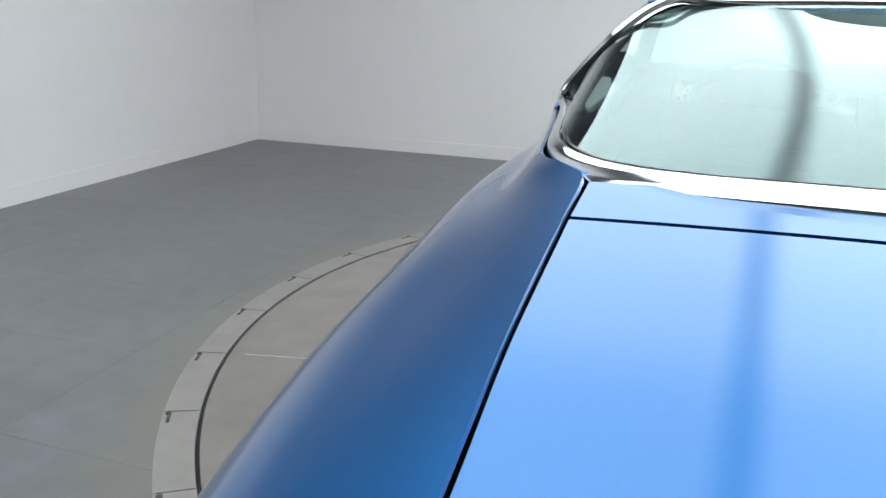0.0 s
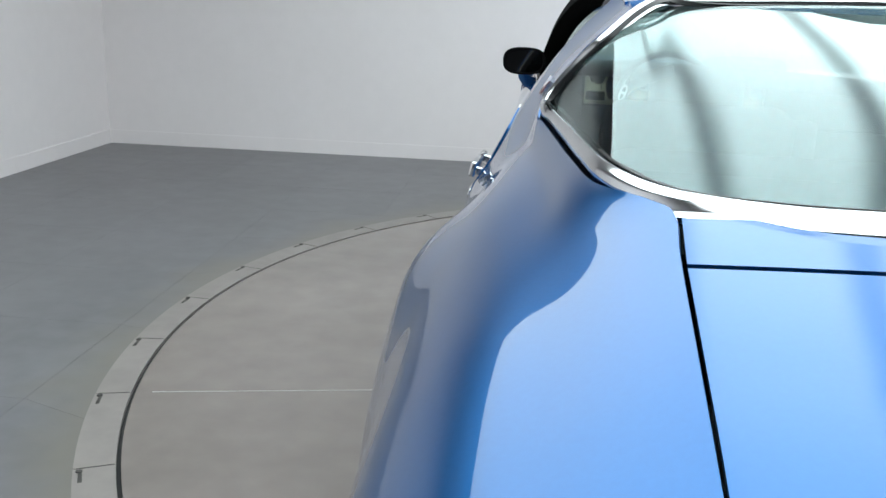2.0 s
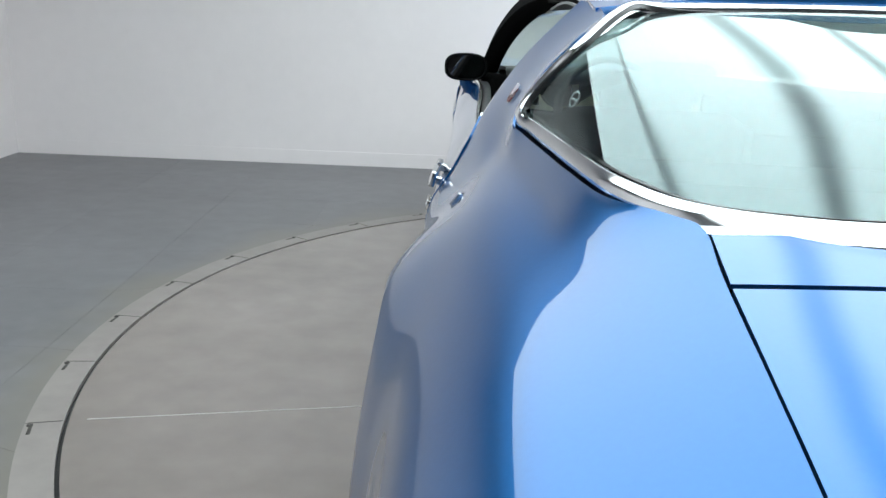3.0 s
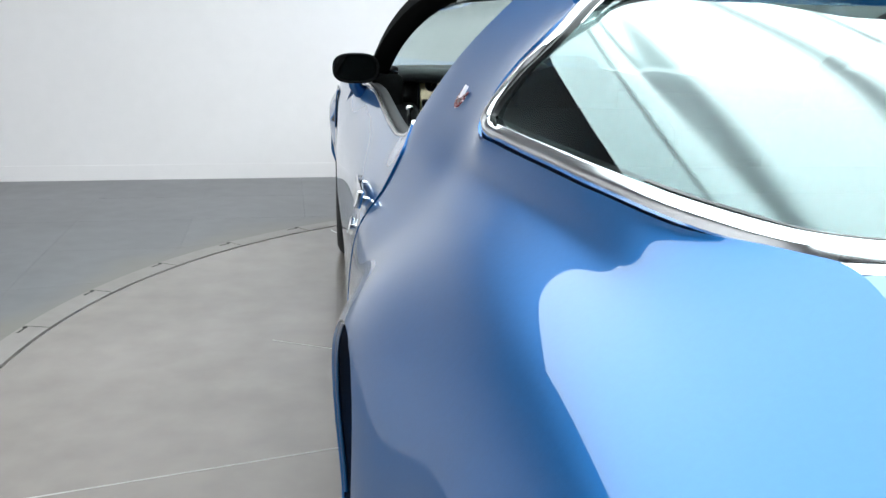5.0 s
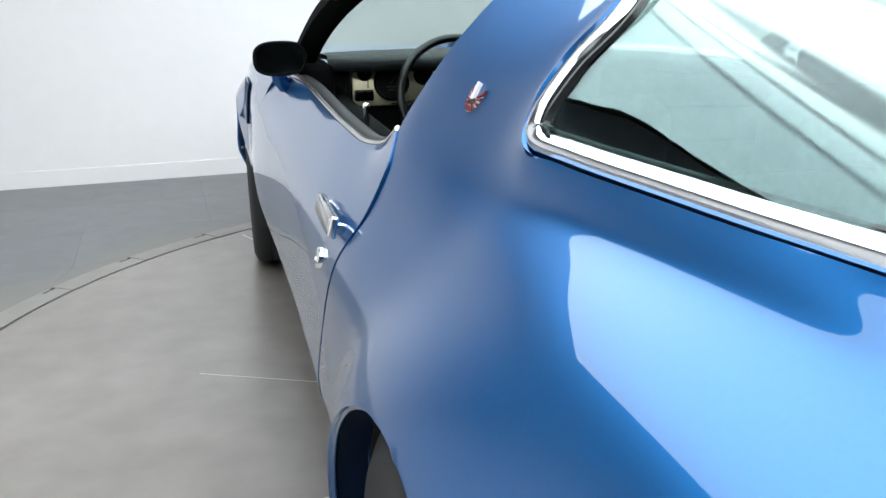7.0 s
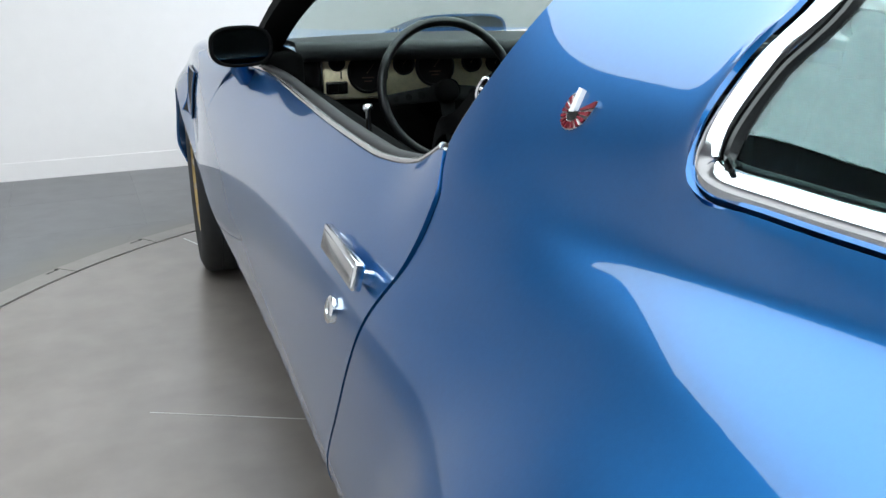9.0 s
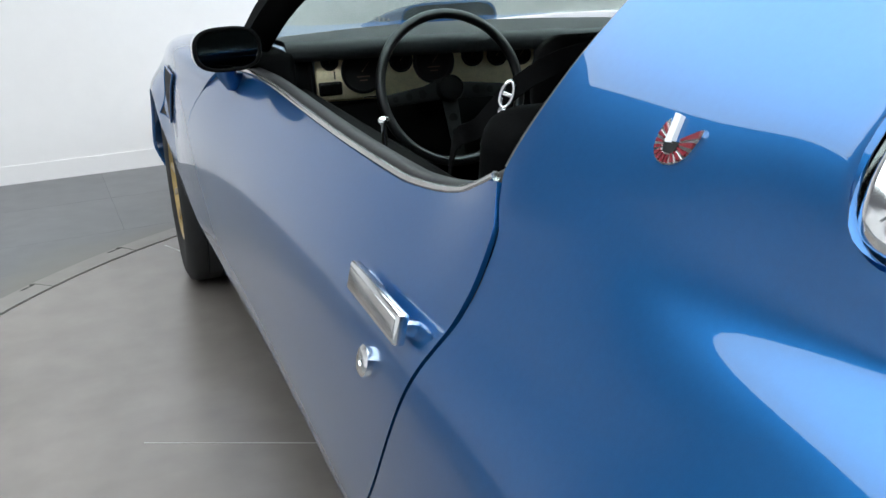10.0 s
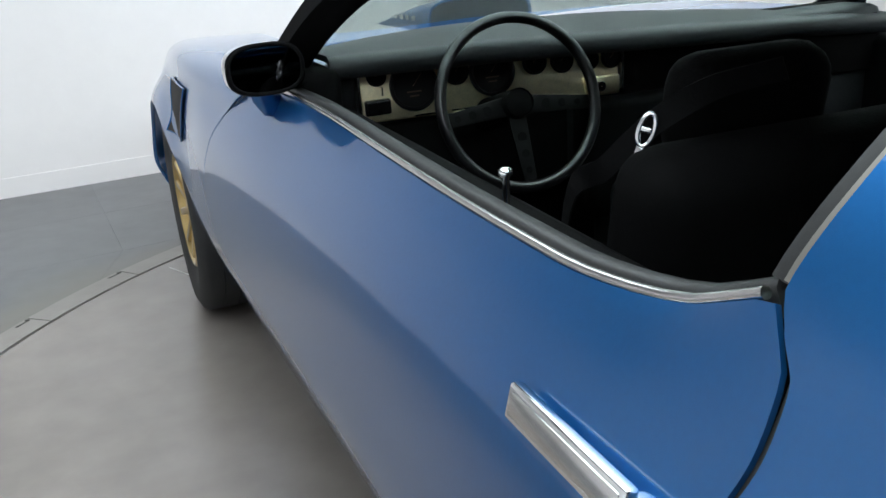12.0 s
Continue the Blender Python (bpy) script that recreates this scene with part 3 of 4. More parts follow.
def frame_band(inset, shape, name, mat, label=""):
    """A strip that runs round the window; its section is given as (inwards, outwards from the glass)."""
    pts, ups = [], []
    for k in range(240):
        f = k / 120
        t, side = (f, -1) if f <= 1 else (2 - f, 1)
        p = rim_point(min(t, 1.0), inset)
        pts.append(mirrored(p, side))
        ups.append(mirrored(rim_normal(p), side))
    for k in (0, 120):
        pts[k].x = 0
    bm = sweep(pts, shape, True, up=ups)
    # the surround narrows along the rear deck
    deck = min(pts[0].z, pts[120].z)
    for vtx in bm.verts:
        near = min(pts, key=lambda p: (p - vtx.co).length_squared)
        if near.z < deck + 0.08:
            k = min(1.0, max(0.0, (0.64 - abs(near.x)) / 0.22))
            vtx.co = near + (vtx.co - near) * (1 - 0.28 * k * k * (3 - 2 * k))
    return part(name, bm, mat, window, label)


frame_band(0.018, [(-0.028, -0.02), (-0.0275, -0.0135), (-0.025, -0.0115), (-0.0185, -0.0085), (-0.016, -0.006), (-0.0075, 0.0025), (-0.005, 0.0042), (-0.001, 0.0046), (0.008, 0.004), (0.0115, 0.002), (0.013, -0.003), (0.013, -0.016)], "outer_trim", CHROME, "polished bright window surround")
frame_band(0.036, [(-0.002, -0.012), (-0.002, -0.003), (0.0015, -0.004), (0.003, -0.012)], "window_seal", GLOSSBLACK)


# roof and pillars
def roof(u, v):
    s = 2 * u - 1
    back = Vector((0.6 * s, keys(abs(s), ((0, 0.375), (0.8, 0.34), (1, 0.3))), 1.183 - 0.03 * s * s))
    front = Vector((0.645 * s, 1.3 - 0.05 * s * s, 1.2 - 0.02 * s * s))
    return back.lerp(front, v) + Vector((0, 0, 0.03 * math.sin(math.pi * v) + 0.012 * (1 - s * s)))


part("roof", grid(roof, 40, 30, -1, 0.02), PAINT, car)


def pillar_line(t):
    return Vector([keys(t, ks) for ks in (((0, 0.85), (0.45, 0.785), (0.8, 0.7), (1, 0.64)), ((0, 1.95), (0.45, 1.7), (0.8, 1.43), (1, 1.27)), ((0, 0.9), (0.45, 1.06), (0.8, 1.165), (1, 1.195)))])


def windscreen(u, v):
    s = 2 * u - 1
    side = pillar_line(v)
    mid = Vector((0, 2.32, 0.945)).lerp(Vector((0, 1.32, 1.215)), v)
    x = side.x * s
    return Vector((x, mid.y + (side.y - mid.y) * s * s + max(0.0, s) * 0.28 * (1 - v), mid.z + (side.z - mid.z) * s * s + passenger_drop(x)))


part("windscreen", grid(windscreen, 40, 20, -1, 0.004), GLASS, car, "tinted curved windscreen")
for s in (-1, 1):
    pts = [pillar_line(k / 14) for k in range(15)]
    pts = [Vector((s * (p.x - 0.01), p.y - 0.02 + (0.28 * (1 - k / 14) if s > 0 else 0), p.z + passenger_drop(s * p.x))) for k, p in enumerate(pts)]
    part("windscreen_pillar", sweep(pts, [(-0.028, -0.03), (0.028, -0.03), (0.034, 0.0), (0.02, 0.03), (-0.02, 0.03), (-0.034, 0.0)], up=(s, 0, 0.3)), BLACK, car, "black windscreen pillar")
    rail = [Vector((s * keys(t, ((0, 0.625), (1, 0.575))), 1.27 - 0.7 * t, keys(t, ((0, 1.185), (0.5, 1.19), (1, 1.16)))) ) for t in [k / 10 for k in range(11)]]
    part("roof_rail", sweep(rail, [(-0.03, -0.02), (0.03, -0.02), (0.03, 0.02), (-0.03, 0.02)]), BLACK, car)


def hood(u, v):
    y = 2.02 + (NOSE - 2.02) * v
    s = 2 * u - 1
    x = keys(y, ((1.9, 0.713), (NOSE, 0.593))) * s
    return Vector((x, y, hood_z(y) + 0.022 * (1 - s * s) + 3.2 * passenger_drop(x)))


part("hood", grid(hood, 40, 50, -1, 0.006), PAINT, car)
def scoop_shell(u, v):
    """A low hood scoop: arched across, highest over its open rear end, sinking forward into the hood."""
    a, y = math.pi * u, 2.75 + 0.4 * v
    wide, high = 0.18 + 0.03 * v, 0.1 - 0.09 * v**1.6
    c, s = math.cos(a), math.sin(a)
    return Vector((-wide * math.copysign(abs(c) ** 0.4, c), y, 0.853 + high * abs(s) ** 0.45))


scoop = part("shaker_scoop", grid(scoop_shell, 48, 16, -1, 0.008), PAINT, car, "raised blue hood scoop")
bm = bmesh.new()
bm.faces.new([bm.verts.new(scoop_shell(k / 40, 0.0) * 0.985 + Vector((0, 0.055, 0.012))) for k in range(41)])
part("scoop_opening", solid(bm, 0.006), GLOSSBLACK, scoop, "dark rear-facing scoop opening")
for k in range(4):
    part("scoop_marking", box(-0.192 - 0.0034 * k, -0.187 - 0.0034 * k, 2.84 + 0.045 * k, 2.87 + 0.045 * k, 0.885, 0.9), STAINLESS, scoop, "illegible pale marking")

# ---- doors: handles, locks, mirrors, mouldings ----
for s in (1, -1):
    d, o = doors[s], -s

    def at_door(y, z, out=0.0):
        lo, hi = 0.0, 1.0
        for _ in range(30):
            mid = (lo + hi) / 2
            lo, hi = (mid, hi) if door_at(y, mid).z < z else (lo, mid)
        p = door_at(y, lo)
        return Vector((o * (-p.x + out), y, z))

    c = at_door(0.657, 0.766, 0.009)
    lean = pose(0, 0, 0, 0, o * -14, 0)
    base = Matrix.Translation(c) @ lean
    handle = part("door_handle", moved(box(-0.007, 0.007, -0.092, 0.092, -0.018, 0.018, 0.004, 3), base @ Matrix.Translation((o * 0.014, 0, 0))), CHROME, d, "chrome pull-up door handle")
    part("grip", moved(box(-0.002, 0.002, -0.086, 0.084, -0.0115, 0.0115, 0.0015), base @ Matrix.Translation((o * 0.0205, 0, 0))), STAINLESS, handle, "brushed grey grip")
    for yy in (-0.084, 0.084):
        part("mount", moved(box(-0.02, 0.008, yy - 0.006, yy + 0.006, -0.009, 0.009, 0.003), base), CHROME, handle)
    c = at_door(0.664, 0.695, 0.009)
    part("door_lock", moved(lathe([(0.001, 0.005), (0.0055, 0.005), (0.006, 0.0065), (0.0155, 0.0065), (0.0185, 0.004), (0.019, -0.015)], 28), Matrix.Translation(c) @ lean @ Matrix.Diagonal((o, 1, 1, 1))), CHROME, d, "round chrome key lock")
    # belt moulding, weatherstrip and inner sill along the window opening
    line = [Vector((o * (belt(y)[0] - 0.001), y, belt(y)[1] + 0.006)) for y in [0.557 + (1.93 - 0.557) * k / 40 for k in range(41)]]
    part("belt_moulding", sweep(line, circle(0.0055, 8)), STAINLESS, d)
    part("weatherstrip", sweep([p + Vector((-o * 0.021, 0, 0.0)) for p in line], [(-0.013, -0.02), (0.013, -0.02), (0.012, 0.004), (0.004, 0.008), (-0.008, 0.007), (-0.012, 0.002)]), SEALMAT, d)
    part("door_panel", box(min(o * 0.7, o * 0.79), max(o * 0.7, o * 0.79), 0.6, 1.95, 0.3, 0.83, 0.02), BLACK, d)
    knob = part("lock_knob", moved(joined(moved(lathe([(0.001, 0.03), (0.006, 0.029), (0.0085, 0.026), (0.0085, 0.021), (0.0045, 0.017), (0.0045, -0.05)], 16), pose(0, 0, 0, 0, -90, 0))), pose(o * 0.782, 1.005, 0.877)), CHROME, d, "chrome door lock knob")
    # mirror
    m = Matrix.Translation((o * 0.905, 1.75, 0.946)) @ pose(0, 0, 0, -3, 0, o * -6)
    shell = bmesh.new()
    bmesh.ops.create_uvsphere(shell, u_segments=36, v_segments=20, radius=1)
    for vtx in shell.verts:
        x, y, z = vtx.co
        e = 0.72
        f = lambda q: math.copysign(abs(q) ** e, q)
        vtx.co = Vector((0.074 * f(x), -0.03 if y < -0.02 else 0.1 * y - 0.03, 0.047 * f(z)))
    mirror = part("door_mirror", moved(shell, m), SHELLMAT, d, "glossy black door mirror on a blue arm")
    rim = [(0.068 * math.copysign(abs(math.cos(a)) ** 0.75, math.cos(a)), -0.031, 0.043 * math.copysign(abs(math.sin(a)) ** 0.75, math.sin(a))) for a in [2 * math.pi * k / 40 for k in range(40)]]
    part("mirror_bezel", moved(sweep(rim, circle(0.004, 10), True, up=(0, 1, 0)), m), BLACK, mirror)
    face = bmesh.new()
    face.faces.new([face.verts.new((0.94 * a, -0.0325, 0.94 * c_)) for a, b, c_ in rim])
    part("mirror_glass", moved(face, m), MIRRORGLASS, mirror)
    arm = [Vector((o * 0.905, 1.77, 0.915)), Vector((o * 0.903, 1.775, 0.89)), Vector((o * 0.892, 1.78, 0.872)), Vector((o * 0.865, 1.79, 0.866))]
    part("mirror_arm", sweep(arm, [(0.022 * math.cos(t), 0.012 * math.sin(t)) for t in [2 * math.pi * k / 12 for k in range(12)]], up=(0, 1, 0)), PAINT, mirror)
    # vent behind the front wheel opening
    def at_fender(y, z, out=0.0):
        lo, hi = 0.0, 1.0
        for _ in range(30):
            mid = (lo + hi) / 2
            lo, hi = (mid, hi) if fender_at(y, mid).z < z else (lo, mid)
        p = fender_at(y, lo)
        return Vector((o * (-p.x + out), y, z))
    ring = [(2.5, 0.81), (2.75, 0.812), (2.77, 0.66), (2.64, 0.648)]
    def on_vent(u, v):
        (ya, za), (yb, zb), (yc, zc), (yd, zd) = ring
        top, low = (ya + (yb - ya) * u, za + (zb - za) * u), (yd + (yc - yd) * u, zd + (zc - zd) * u)
        return at_fender(top[0] + (low[0] - top[0]) * v, top[1] + (low[1] - top[1]) * v, 0.011)

    vent = part("fender_vent", grid(on_vent, 12, 12, 1, 0.004), GAPMAT, car, "dark fender air vent with blue surround")
    around = [(k / 8, 0) for k in range(8)] + [(1, k / 8) for k in range(8)] + [(1 - k / 8, 1) for k in range(8)] + [(0, 1 - k / 8) for k in range(8)]
    pts = [on_vent(*uv) for uv in around]
    part("vent_lip", sweep(pts, circle(0.0028, 8), True, up=(1, 0, 0)), PAINT, vent)
    # rear edge trim of the door opening
    sail = [Vector((o * -q_.x, q_.y + 0.008, q_.z)) for q_ in [quarter_at(door_rear(quarter_at(0.56, v).z) - 0.005, v) for v in [0.79 + 0.21 * k / 16 for k in range(17)]]]
    part("sail_moulding", sweep(sail, [(-0.003, -0.008), (0.003, -0.008), (0.003, 0.003), (-0.003, 0.003)], up=(o, 0, 0.4)), DULLTRIM, car)
    part("sail_weatherstrip", sweep([p + Vector((-o * 0.012, 0.013, -0.008)) for p in sail], [(-0.011, -0.012), (0.011, -0.012), (0.01, 0.006), (0.004, 0.009), (-0.011, 0.007)], up=(o, 0, 0.4)), SEALMAT, car)
    # an added dark strip stands in for the shade deep in the shut line
    shut = []
    for k in range(60):
        p = door_at(0.6, k / 59)
        p = door_at(door_rear(p.z) + 0.001, k / 59)
        shut.append(Vector((o * (-p.x - 0.006), p.y, p.z)))
    part("shut_line_shade", sweep(shut, circle(0.0055, 8), up=(0, 1, 0)), GAPMAT, car)
    part("rocker", box(min(o * 0.8, o * 0.86), max(o * 0.8, o * 0.86), 0.4, 2.6, 0.19, 0.24, 0.01), PAINT, car)

# bird-shaped badge on each sail panel
def sail_place(target):
    best = min(((quarter_at(0.3 + 0.01 * i, 0.78 + 0.01 * j), 0.3 + 0.01 * i, 0.78 + 0.01 * j) for i in range(29) for j in range(22)), key=lambda q_: (q_[0] - target).length)
    p, y, v = best
    n = (quarter_at(y, v + 0.01) - quarter_at(y, v - 0.01)).cross(quarter_at(y + 0.01, v) - quarter_at(y - 0.01, v)).normalized()
    n = n if n.z > 0 else -n
    dz = Vector((0, 0, 1)) - n * n.z
    dz.normalize()
    dy = Vector((0, 1, 0)) - n * n.y
    dy = (dy - dz * dy.dot(dz)).normalized()
    return p + n * 0.002, dy, dz, n


left_skin = BVHTree.FromPolygons([v.co.copy() for v in sail_skin.data.vertices], [tuple(p.vertices) for p in sail_skin.data.polygons])
BADGE_AT = sail_place(Vector((-0.741, 0.355, 0.986)))
for o in (-1, 1):
    p0, fy, fz, nrm = BADGE_AT

    def on_sail(a, b, h=0.004):
        q_ = p0 + (fy * a + fz * b) * 0.78
        found = left_skin.ray_cast(q_ + nrm * 0.08, -nrm)[0]
        q_ = (found or q_) + nrm * h
        return Vector((-o * q_.x, q_.y, q_.z))

    def plate(name, outline, mat, parent, label="", h=0.005):
        bm = bmesh.new()
        top = [bm.verts.new(on_sail(a, b, h)) for a, b in outline]
        bot = [bm.verts.new(on_sail(a, b, -0.003)) for a, b in outline]
        bm.faces.new(top)
        for i in range(len(top)):
            j = (i + 1) % len(top)
            bm.faces.new((top[i], bot[i], bot[j], top[j]))
        bmesh.ops.recalc_face_normals(bm, faces=bm.faces)
        return part(name, bm, mat, parent, label, smooth=False)

    def reach(deg):
        return keys(deg, ((-212, 0.04), (-180, 0.03), (-90, 0.022), (0, 0.023), (30, 0.026), (58, 0.031)))

    turn = [-212 + 270 * k / 30 for k in range(31)]
    outer = [(reach(a) * math.cos(radians(a)), reach(a) * math.sin(radians(a))) for a in turn]
    inner = [(0.01 * math.cos(radians(a)), 0.01 * math.sin(radians(a))) for a in reversed(turn)]
    badge = plate("badge", outer + inner, CHROME, car, "red and chrome winged badge", 0.003)
    for k in range(13):
        a0, a1 = -212 + 270 * k / 13, -212 + 270 * (k + 0.58) / 13
        plate("feather", [(r_ * math.cos(radians(a)), r_ * math.sin(radians(a))) for r_, a in ((0.012, a0), (reach(a0) * 0.94, a0), (reach(a1) * 0.94, a1), (0.012, a1))], BADGERED, badge, "", 0.0045)
    plate("wing_tip", [(0.008, 0.0), (-0.001, 0.001), (0.002, 0.031), (0.011, 0.032)], PALETRIM, badge, "", 0.0052)
    plate("badge_centre", [(0.011, 0.002), (-0.011, 0.003), (-0.008, -0.01), (0.006, -0.01)], GLOSSBLACK, badge, "", 0.0042)

# small script on the lower fender, unreadable
for o in (-1, 1):
    part("fender_script", box(min(o * 0.955, o * 0.962), max(o * 0.955, o * 0.962), 2.2, 2.34, 0.425, 0.44), STAINLESS, car, "illegible pale lettering strip")

# ---- wheels ----
for side in (-1, 1):
    for y in (YR, YF):
        wheel = empty("wheel", (side * (0.868 if y == YF else 0.8), y, WHEEL_Z))
        wheel.parent = car
        w = Matrix.Diagonal((side, 1, 1, 1))
        bm = moved(lathe([(0.19, -0.1), (0.24, -0.112), (0.3, -0.118), (0.33, -0.104), (0.342, -0.085), (0.342, -0.05), (0.336, -0.047), (0.342, -0.044), (0.342, -0.003), (0.336, 0.0), (0.342, 0.003), (0.342, 0.044), (0.336, 0.047), (0.342, 0.05), (0.342, 0.085), (0.33, 0.104), (0.3, 0.118), (0.24, 0.112), (0.19, 0.1)], 72), w)
        bmesh.ops.recalc_face_normals(bm, faces=bm.faces)
        part("tyre", bm, RUBBER, wheel)
        bm = moved(lathe([(0.19, -0.1), (0.192, 0.103), (0.185, 0.108), (0.175, 0.1), (0.165, 0.05), (0.165, -0.09)], 60), w)
        bmesh.ops.recalc_face_normals(bm, faces=bm.faces)
        rim = part("rim", bm, GOLD, wheel, "gold cast alloy wheel rim")
        for k in range(10):
            spoke = moved(box(-0.012, 0.012, -0.013, 0.013, 0.04, 0.172, 0.005), pose(side * 0.07, 0, 0) @ pose(0, 0, 0, 36 * k, 0, 0) @ pose(0, 0, 0, 0, side * 8, 0))
            part("spoke", spoke, GOLD, rim)
        part("hub_cap", moved(lathe([(0.001, 0.098), (0.03, 0.095), (0.042, 0.085), (0.055, 0.07), (0.06, 0.03)], 32), w), GOLD, rim)
        part("brake_drum", moved(lathe([(0.001, 0.02), (0.14, 0.02), (0.145, 0.0), (0.145, -0.06)], 40), w), GLOSSBLACK, wheel)

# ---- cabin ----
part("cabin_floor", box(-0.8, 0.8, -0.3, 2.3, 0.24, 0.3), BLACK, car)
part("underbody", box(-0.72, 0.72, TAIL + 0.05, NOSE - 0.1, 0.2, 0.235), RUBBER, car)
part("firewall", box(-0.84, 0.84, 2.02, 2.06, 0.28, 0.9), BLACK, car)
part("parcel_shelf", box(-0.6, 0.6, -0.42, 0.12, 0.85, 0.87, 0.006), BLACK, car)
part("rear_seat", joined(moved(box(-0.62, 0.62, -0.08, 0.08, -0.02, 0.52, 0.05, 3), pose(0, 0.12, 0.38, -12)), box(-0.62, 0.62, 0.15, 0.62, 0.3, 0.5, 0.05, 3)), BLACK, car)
part("headliner", grid(lambda u, v: roof(u, v) - Vector((0, 0, 0.03)), 20, 12, -1, 0.006), HEADLINER, car)
for o in (-1, 1):
    part("inner_quarter_trim", box(min(o * 0.58, o * 0.66), max(o * 0.58, o * 0.66), -0.2, 0.5, 0.3, 0.8, 0.02), BLACK, car)
    seat = empty("front_seat", (o * 0.375, 1.12, 0.3))
    seat.parent = car
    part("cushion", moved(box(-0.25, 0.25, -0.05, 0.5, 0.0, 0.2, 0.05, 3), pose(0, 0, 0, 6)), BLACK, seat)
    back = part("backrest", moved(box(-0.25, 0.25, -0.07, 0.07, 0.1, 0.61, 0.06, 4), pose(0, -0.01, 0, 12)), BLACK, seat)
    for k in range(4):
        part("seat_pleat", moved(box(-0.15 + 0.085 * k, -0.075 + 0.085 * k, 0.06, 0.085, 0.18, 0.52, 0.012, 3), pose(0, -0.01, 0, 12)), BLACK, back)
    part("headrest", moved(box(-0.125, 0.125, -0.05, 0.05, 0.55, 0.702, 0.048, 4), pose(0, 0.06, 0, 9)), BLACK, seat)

# instrument panel
def dash_top(u, v):
    """The padded top: from the windscreen's foot to a rounded brow over the instruments."""
    s = 2 * u - 1
    far = Vector((0.8 * s, 2.3 - 0.33 * s * s + 0.2 * max(0, s), 0.94 - 0.02 * s * s + 1.3 * passenger_drop(0.8 * s)))
    near = Vector((0.765 * s, 1.815 + 0.05 * max(0, s), 0.945 - 0.012 * s * s + 1.2 * passenger_drop(0.765 * s)))
    if v <= 0.7:
        w = v / 0.7
        return far.lerp(near, w) + Vector((0, 0, 0.008 * math.sin(math.pi * w)))
    a = (v - 0.7) / 0.3 * math.pi * 0.9
    return near + Vector((0, -0.013 * math.sin(a), -0.013 * (1 - math.cos(a))))


dash = part("dashboard", joined(grid(dash_top, 48, 30, 1, 0.012), box(-0.76, 0.74, 1.872, 2.0, 0.62, 0.905, 0.02), box(-0.13, 0.13, 1.3, 1.9, 0.3, 0.6, 0.04, 3)), DASHTOP, car, "black padded dashboard")
part("cowl_side", box(-0.85, -0.75, 1.76, 2.0, 0.6, 0.925, 0.02), BLACK, dash)
FACE_TILT = 9
fascia = part("fascia", moved(box(-0.69, -0.072, -0.007, 0.007, -0.06, 0.06, 0.004), pose(0, 1.866, 0.853, -FACE_TILT)), TURNED, dash, "engine-turned gold aluminium instrument fascia")
for v_ in fascia.data.vertices:
    v_.co.z -= 0.022 * smooth_step((v_.co.x + 0.42) / 0.36) * 0.7
gauges = ((-0.652, 0.886, 0.021), (-0.573, 0.858, 0.053), (-0.475, 0.876, 0.029), (-0.391, 0.866, 0.053), (-0.287, 0.874, 0.028), (-0.219, 0.869, 0.027), (-0.153, 0.865, 0.026), (-0.092, 0.862, 0.024))
for x, z, r in gauges:
    at = pose(x, 1.859 + (z - 0.853) * math.tan(radians(FACE_TILT)), z, -FACE_TILT)
    g = part("gauge", moved(lathe([(0.001, 0.0015), (r * 0.84, 0.0015), (r * 0.87, 0.009), (r * 0.93, 0.011), (r, 0.008), (r, -0.01)], 36), at @ pose(0, 0, 0, 0, 0, -90)), GAUGEMAT, fascia, "black dial in a dark bezel")
    part("needle", moved(box(-0.0006, 0.0006, -0.0006, 0.0006, 0, r * 0.55), at @ pose(0, -0.0025, 0, 0, 40, 0)), NEEDLE, g)
    if r > 0.05:
        # two short rows of small print on the dial, too small to read
        for k, w in ((0, 0.016), (1, 0.01)):
            part("dial_print", moved(box(-w, w, -0.0027, -0.001, -0.014 - 0.009 * k, -0.011 - 0.009 * k), at), NEEDLE, g)
switches = part("switch_block", box(-0.684, -0.628, 1.846, 1.862, 0.808, 0.84, 0.004), GLOSSBLACK, fascia)
for k in range(2):
    part("rocker_switch", box(-0.68 + 0.027 * k, -0.657 + 0.027 * k, 1.842, 1.848, 0.813, 0.835, 0.003), BLACK, switches)
part("switch_trim", box(-0.645, -0.6425, 1.852, 1.859, 0.846, 0.864), STAINLESS, fascia)
part("side_trim", box(-0.6955, -0.691, 1.85, 1.87, 0.8, 0.908, 0.001), STAINLESS, fascia, "thin bright vertical trim")
part("side_vent", box(-0.755, -0.7, 1.852, 1.872, 0.79, 0.9, 0.006), GLOSSBLACK, dash)
radio = part("radio", box(-0.165, -0.075, 1.846, 1.862, 0.784, 0.824, 0.003), TURNED, dash, "gold-faced radio")
part("radio_knob", moved(lathe([(0.001, 0.02), (0.011, 0.02), (0.013, 0), (0.013, -0.005)], 20), pose(-0.136, 1.846, 0.806, 0, 0, -90)), CHROME, radio)
for x0, x1, z in ((-0.578, -0.528, 0.797), (-0.494, -0.444, 0.797), (-0.487, -0.462, 0.788), (-0.222, -0.172, 0.788)):
    part("trim_strip", box(x0, x1, 1.846, 1.858, z - 0.0016, z + 0.0016), STAINLESS, dash, "short bright trim strip")
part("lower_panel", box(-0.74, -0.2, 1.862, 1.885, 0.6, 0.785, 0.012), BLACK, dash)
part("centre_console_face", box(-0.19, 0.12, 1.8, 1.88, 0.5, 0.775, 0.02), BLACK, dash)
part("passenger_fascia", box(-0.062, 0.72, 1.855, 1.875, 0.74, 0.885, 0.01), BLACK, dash)
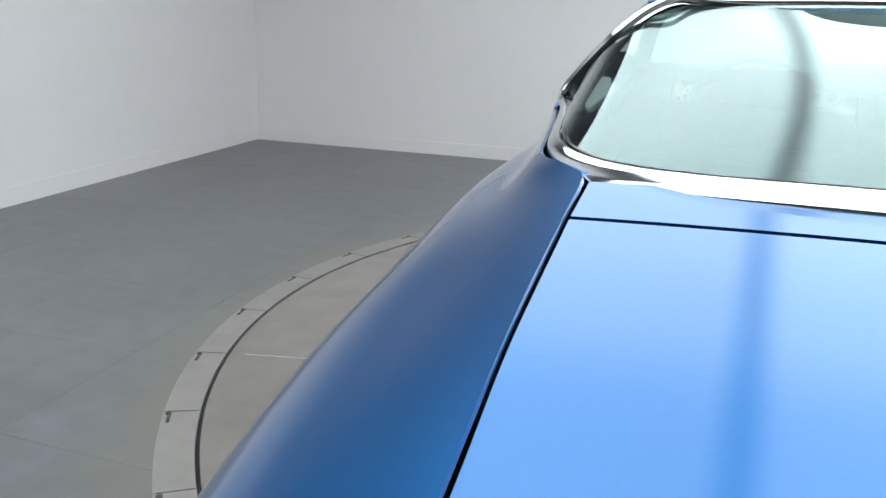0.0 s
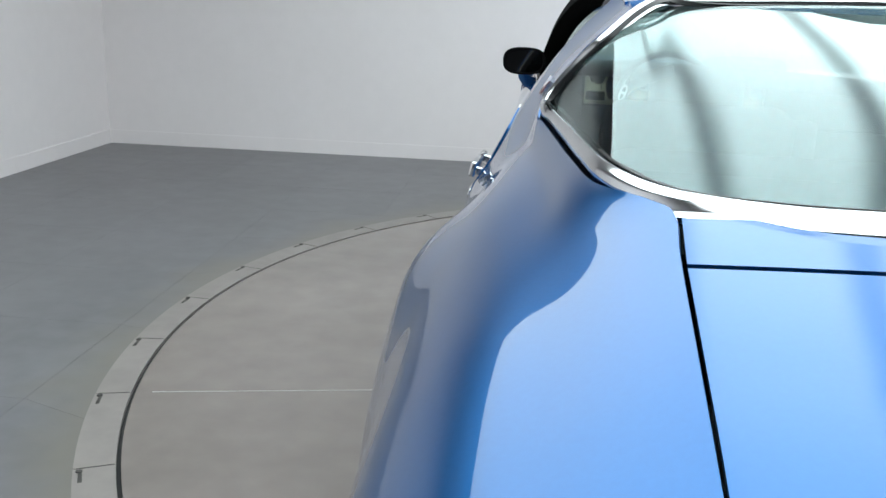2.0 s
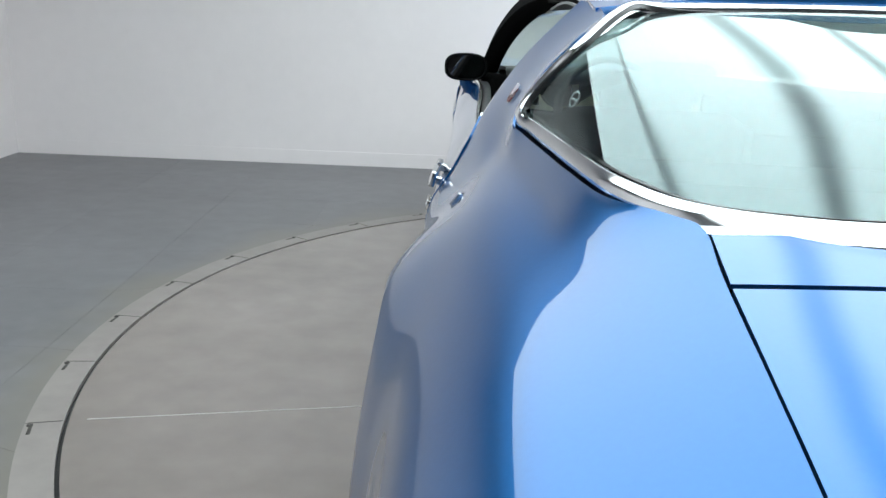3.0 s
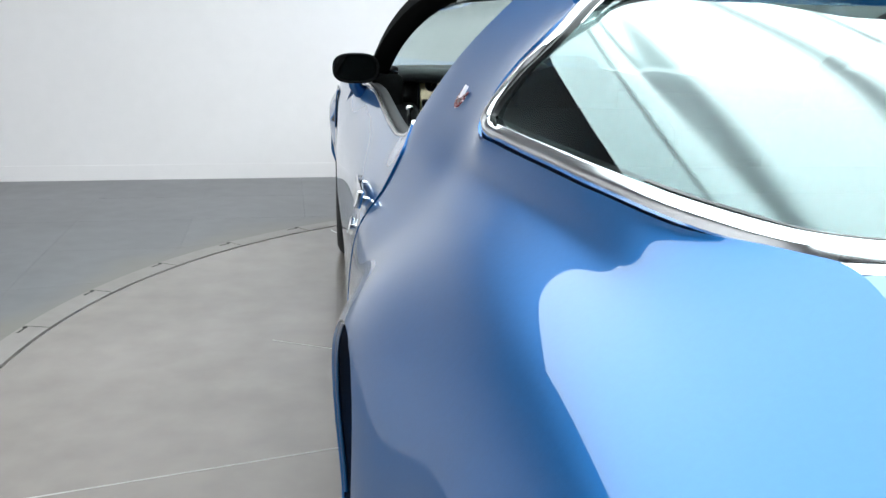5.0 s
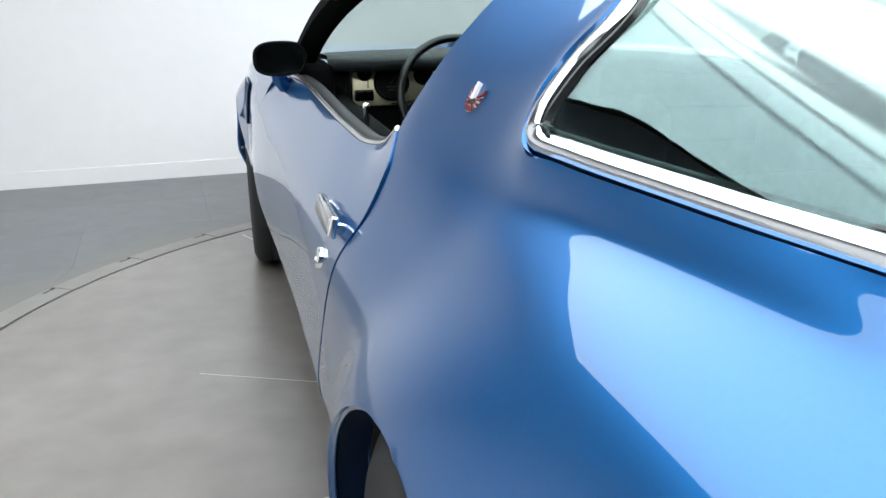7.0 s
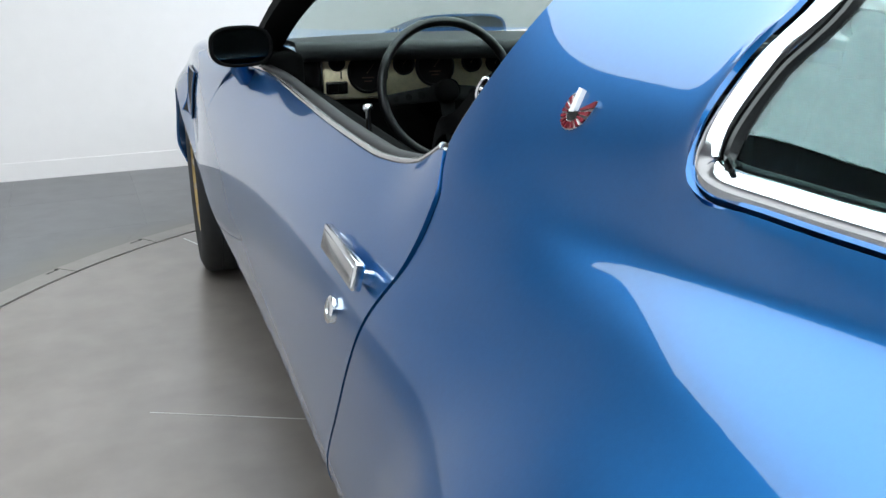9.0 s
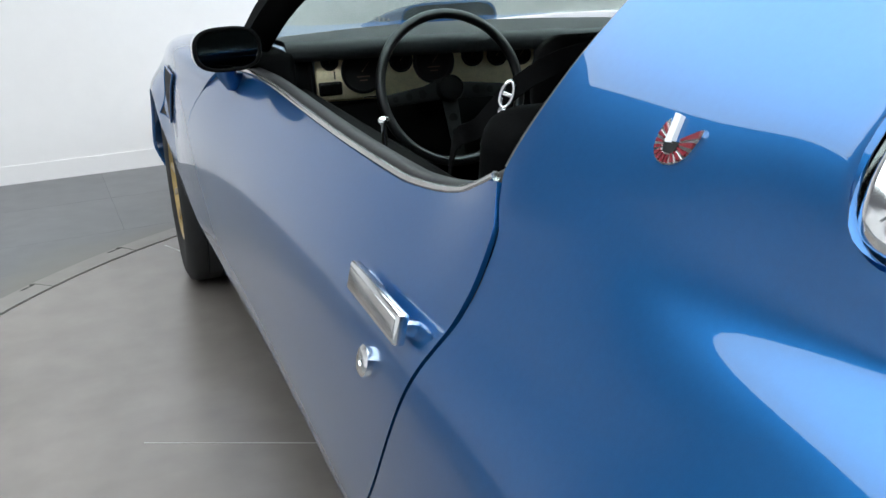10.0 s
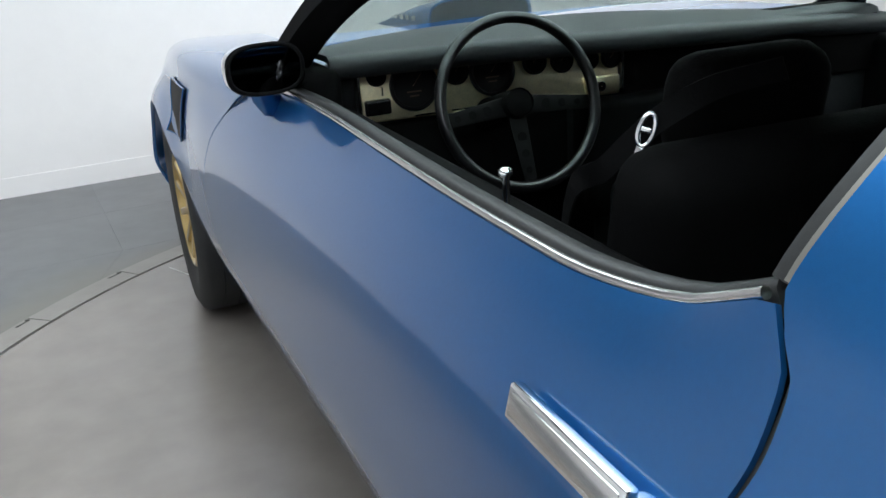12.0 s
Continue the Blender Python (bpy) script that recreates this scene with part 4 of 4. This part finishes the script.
part("end_trim", box(-0.068, -0.063, 1.85, 1.868, 0.79, 0.89), STAINLESS, dash)

# steering wheel
sw = empty("steering_wheel", (-0.406, 1.7, 0.825))
sw.parent = car
tilt = pose(0, 0, 0, -18, 0, 0)
ring = [tilt @ Vector((0.171 * math.cos(a), 0, 0.171 * math.sin(a))) for a in [2 * math.pi * k / 72 for k in range(72)]]
part("wheel_rim", sweep(ring, circle(0.0118, 12), True, up=list([tilt @ Vector((0, 1, 0))] * 72)), RIMMAT, sw, "black padded steering wheel rim")
for a in (-6, 186, 270):
    bm = box(0.025, 0.164, -0.0015, 0.0015, -0.017, 0.017, 0.001)
    for v_ in bm.verts:
        v_.co.z *= 1.15 - 2.6 * (v_.co.x - 0.025)
        v_.co.y += 0.022 - 0.1 * v_.co.x
    sp = part("spoke", moved(bm, tilt @ pose(0, 0.005, 0, 0, -a, 0)), SPOKEMAT, sw)
    for k in range(3):
        hole = moved(lathe([(0.001, 0.0005), (0.0105 - 0.0018 * k, 0.0005), (0.0105 - 0.0018 * k, -0.0005)], 16), tilt @ pose(0, 0.005, 0, 0, -a, 0) @ pose(0.068 + 0.034 * k, 0.0135 - 0.0034 * k, 0, 0, 0, -90))
        part("spoke_hole", hole, BLACK, sp)
part("horn_pad", moved(lathe([(0.001, 0.016), (0.018, 0.014), (0.028, 0.008), (0.031, -0.025)], 32), tilt @ pose(0, 0.012, 0, 0, 0, -90)), BLACK, sw)
part("column", moved(lathe([(0.03, -0.02), (0.036, 0.15), (0.04, 0.22)], 24), tilt @ pose(0, 0.02, 0, 0, 0, 90)), BLACK, sw)
part("turn_lever", moved(sweep([(-0.02, 0.06, 0), (-0.1, 0.06, -0.01), (-0.13, 0.055, -0.01)], circle(0.004, 8)), tilt), GLOSSBLACK, sw)

# seat belt with bright buckle, from the pillar to the seat side
strap = [Vector((-0.45, 0.93, 0.99)), Vector((-0.505, 0.99, 0.965)), Vector((-0.562, 1.03, 0.922)), Vector((-0.6, 1.08, 0.86)), Vector((-0.635, 1.12, 0.8)), Vector((-0.65, 1.13, 0.5))]
bel = part("seat_belt", sweep([spline(strap, k / 30) for k in range(31)], [(-0.016, -0.0015), (0.016, -0.0015), (0.016, 0.0015), (-0.016, 0.0015)], up=(1, -0.3, 0.5)), BLACK, car)
face_out, along = Vector((-0.57, -0.8, 0.2)).normalized(), Vector((0.35, -0.03, 0.93))
along = (along - face_out * along.dot(face_out)).normalized()
hang = Matrix((along, face_out.cross(along), face_out)).transposed().to_4x4()
hang.translation = Vector((-0.572, 1.03, 0.915))
ring = [(0.021 * math.cos(a), 0.0095 * math.sin(a), 0) for a in [2 * math.pi * k / 28 for k in range(28)]]
buckle = part("buckle", moved(joined(sweep(ring, circle(0.0038, 8), True), box(-0.004, 0.004, -0.009, 0.009, -0.003, 0.003, 0.002), box(-0.042, -0.02, -0.006, 0.006, -0.003, 0.003, 0.002)), hang), CHROME, bel, "chrome seat belt buckle")

# ---- floor tiles, butted with fine joints ----
TILE = 0.61


def tile_bm(x0, y0):
    bm = box(x0 + 0.0005, x0 + TILE - 0.0005, y0 + 0.0005, y0 + TILE - 0.0005, -0.02, -0.0005)
    return moved(bm, room)


rest = bmesh.new()
for i in range(18):
    for j in range(18):
        x0, y0 = i * TILE, -(j + 1) * TILE
        centre = room @ Vector((x0 + TILE / 2, y0 + TILE / 2, 0))
        away = math.hypot(centre.x - CX, centre.y - CY)
        if away < RAD - 0.5:
            continue
        bm = tile_bm(x0, y0)
        if away < RAD + 0.55:
            # trim the tile back to the ring
            for v in bm.verts:
                d = Vector((v.co.x - CX, v.co.y - CY, 0))
                if d.length < RAD + 0.05:
                    d = d.normalized() * (RAD + 0.05)
                    v.co.x, v.co.y = CX + d.x, CY + d.y
        if i < 7 and j < 11:
            part("tile", bm, FLOORMAT, tile_floor, smooth=False)
        else:
            me = bpy.data.meshes.new("tmp")
            bm.to_mesh(me)
            bm.free()
            rest.from_mesh(me)
            bpy.data.meshes.remove(me)
tagged(part("tile_rest", rest, FLOORMAT, tile_floor, smooth=False), kind="stuff")
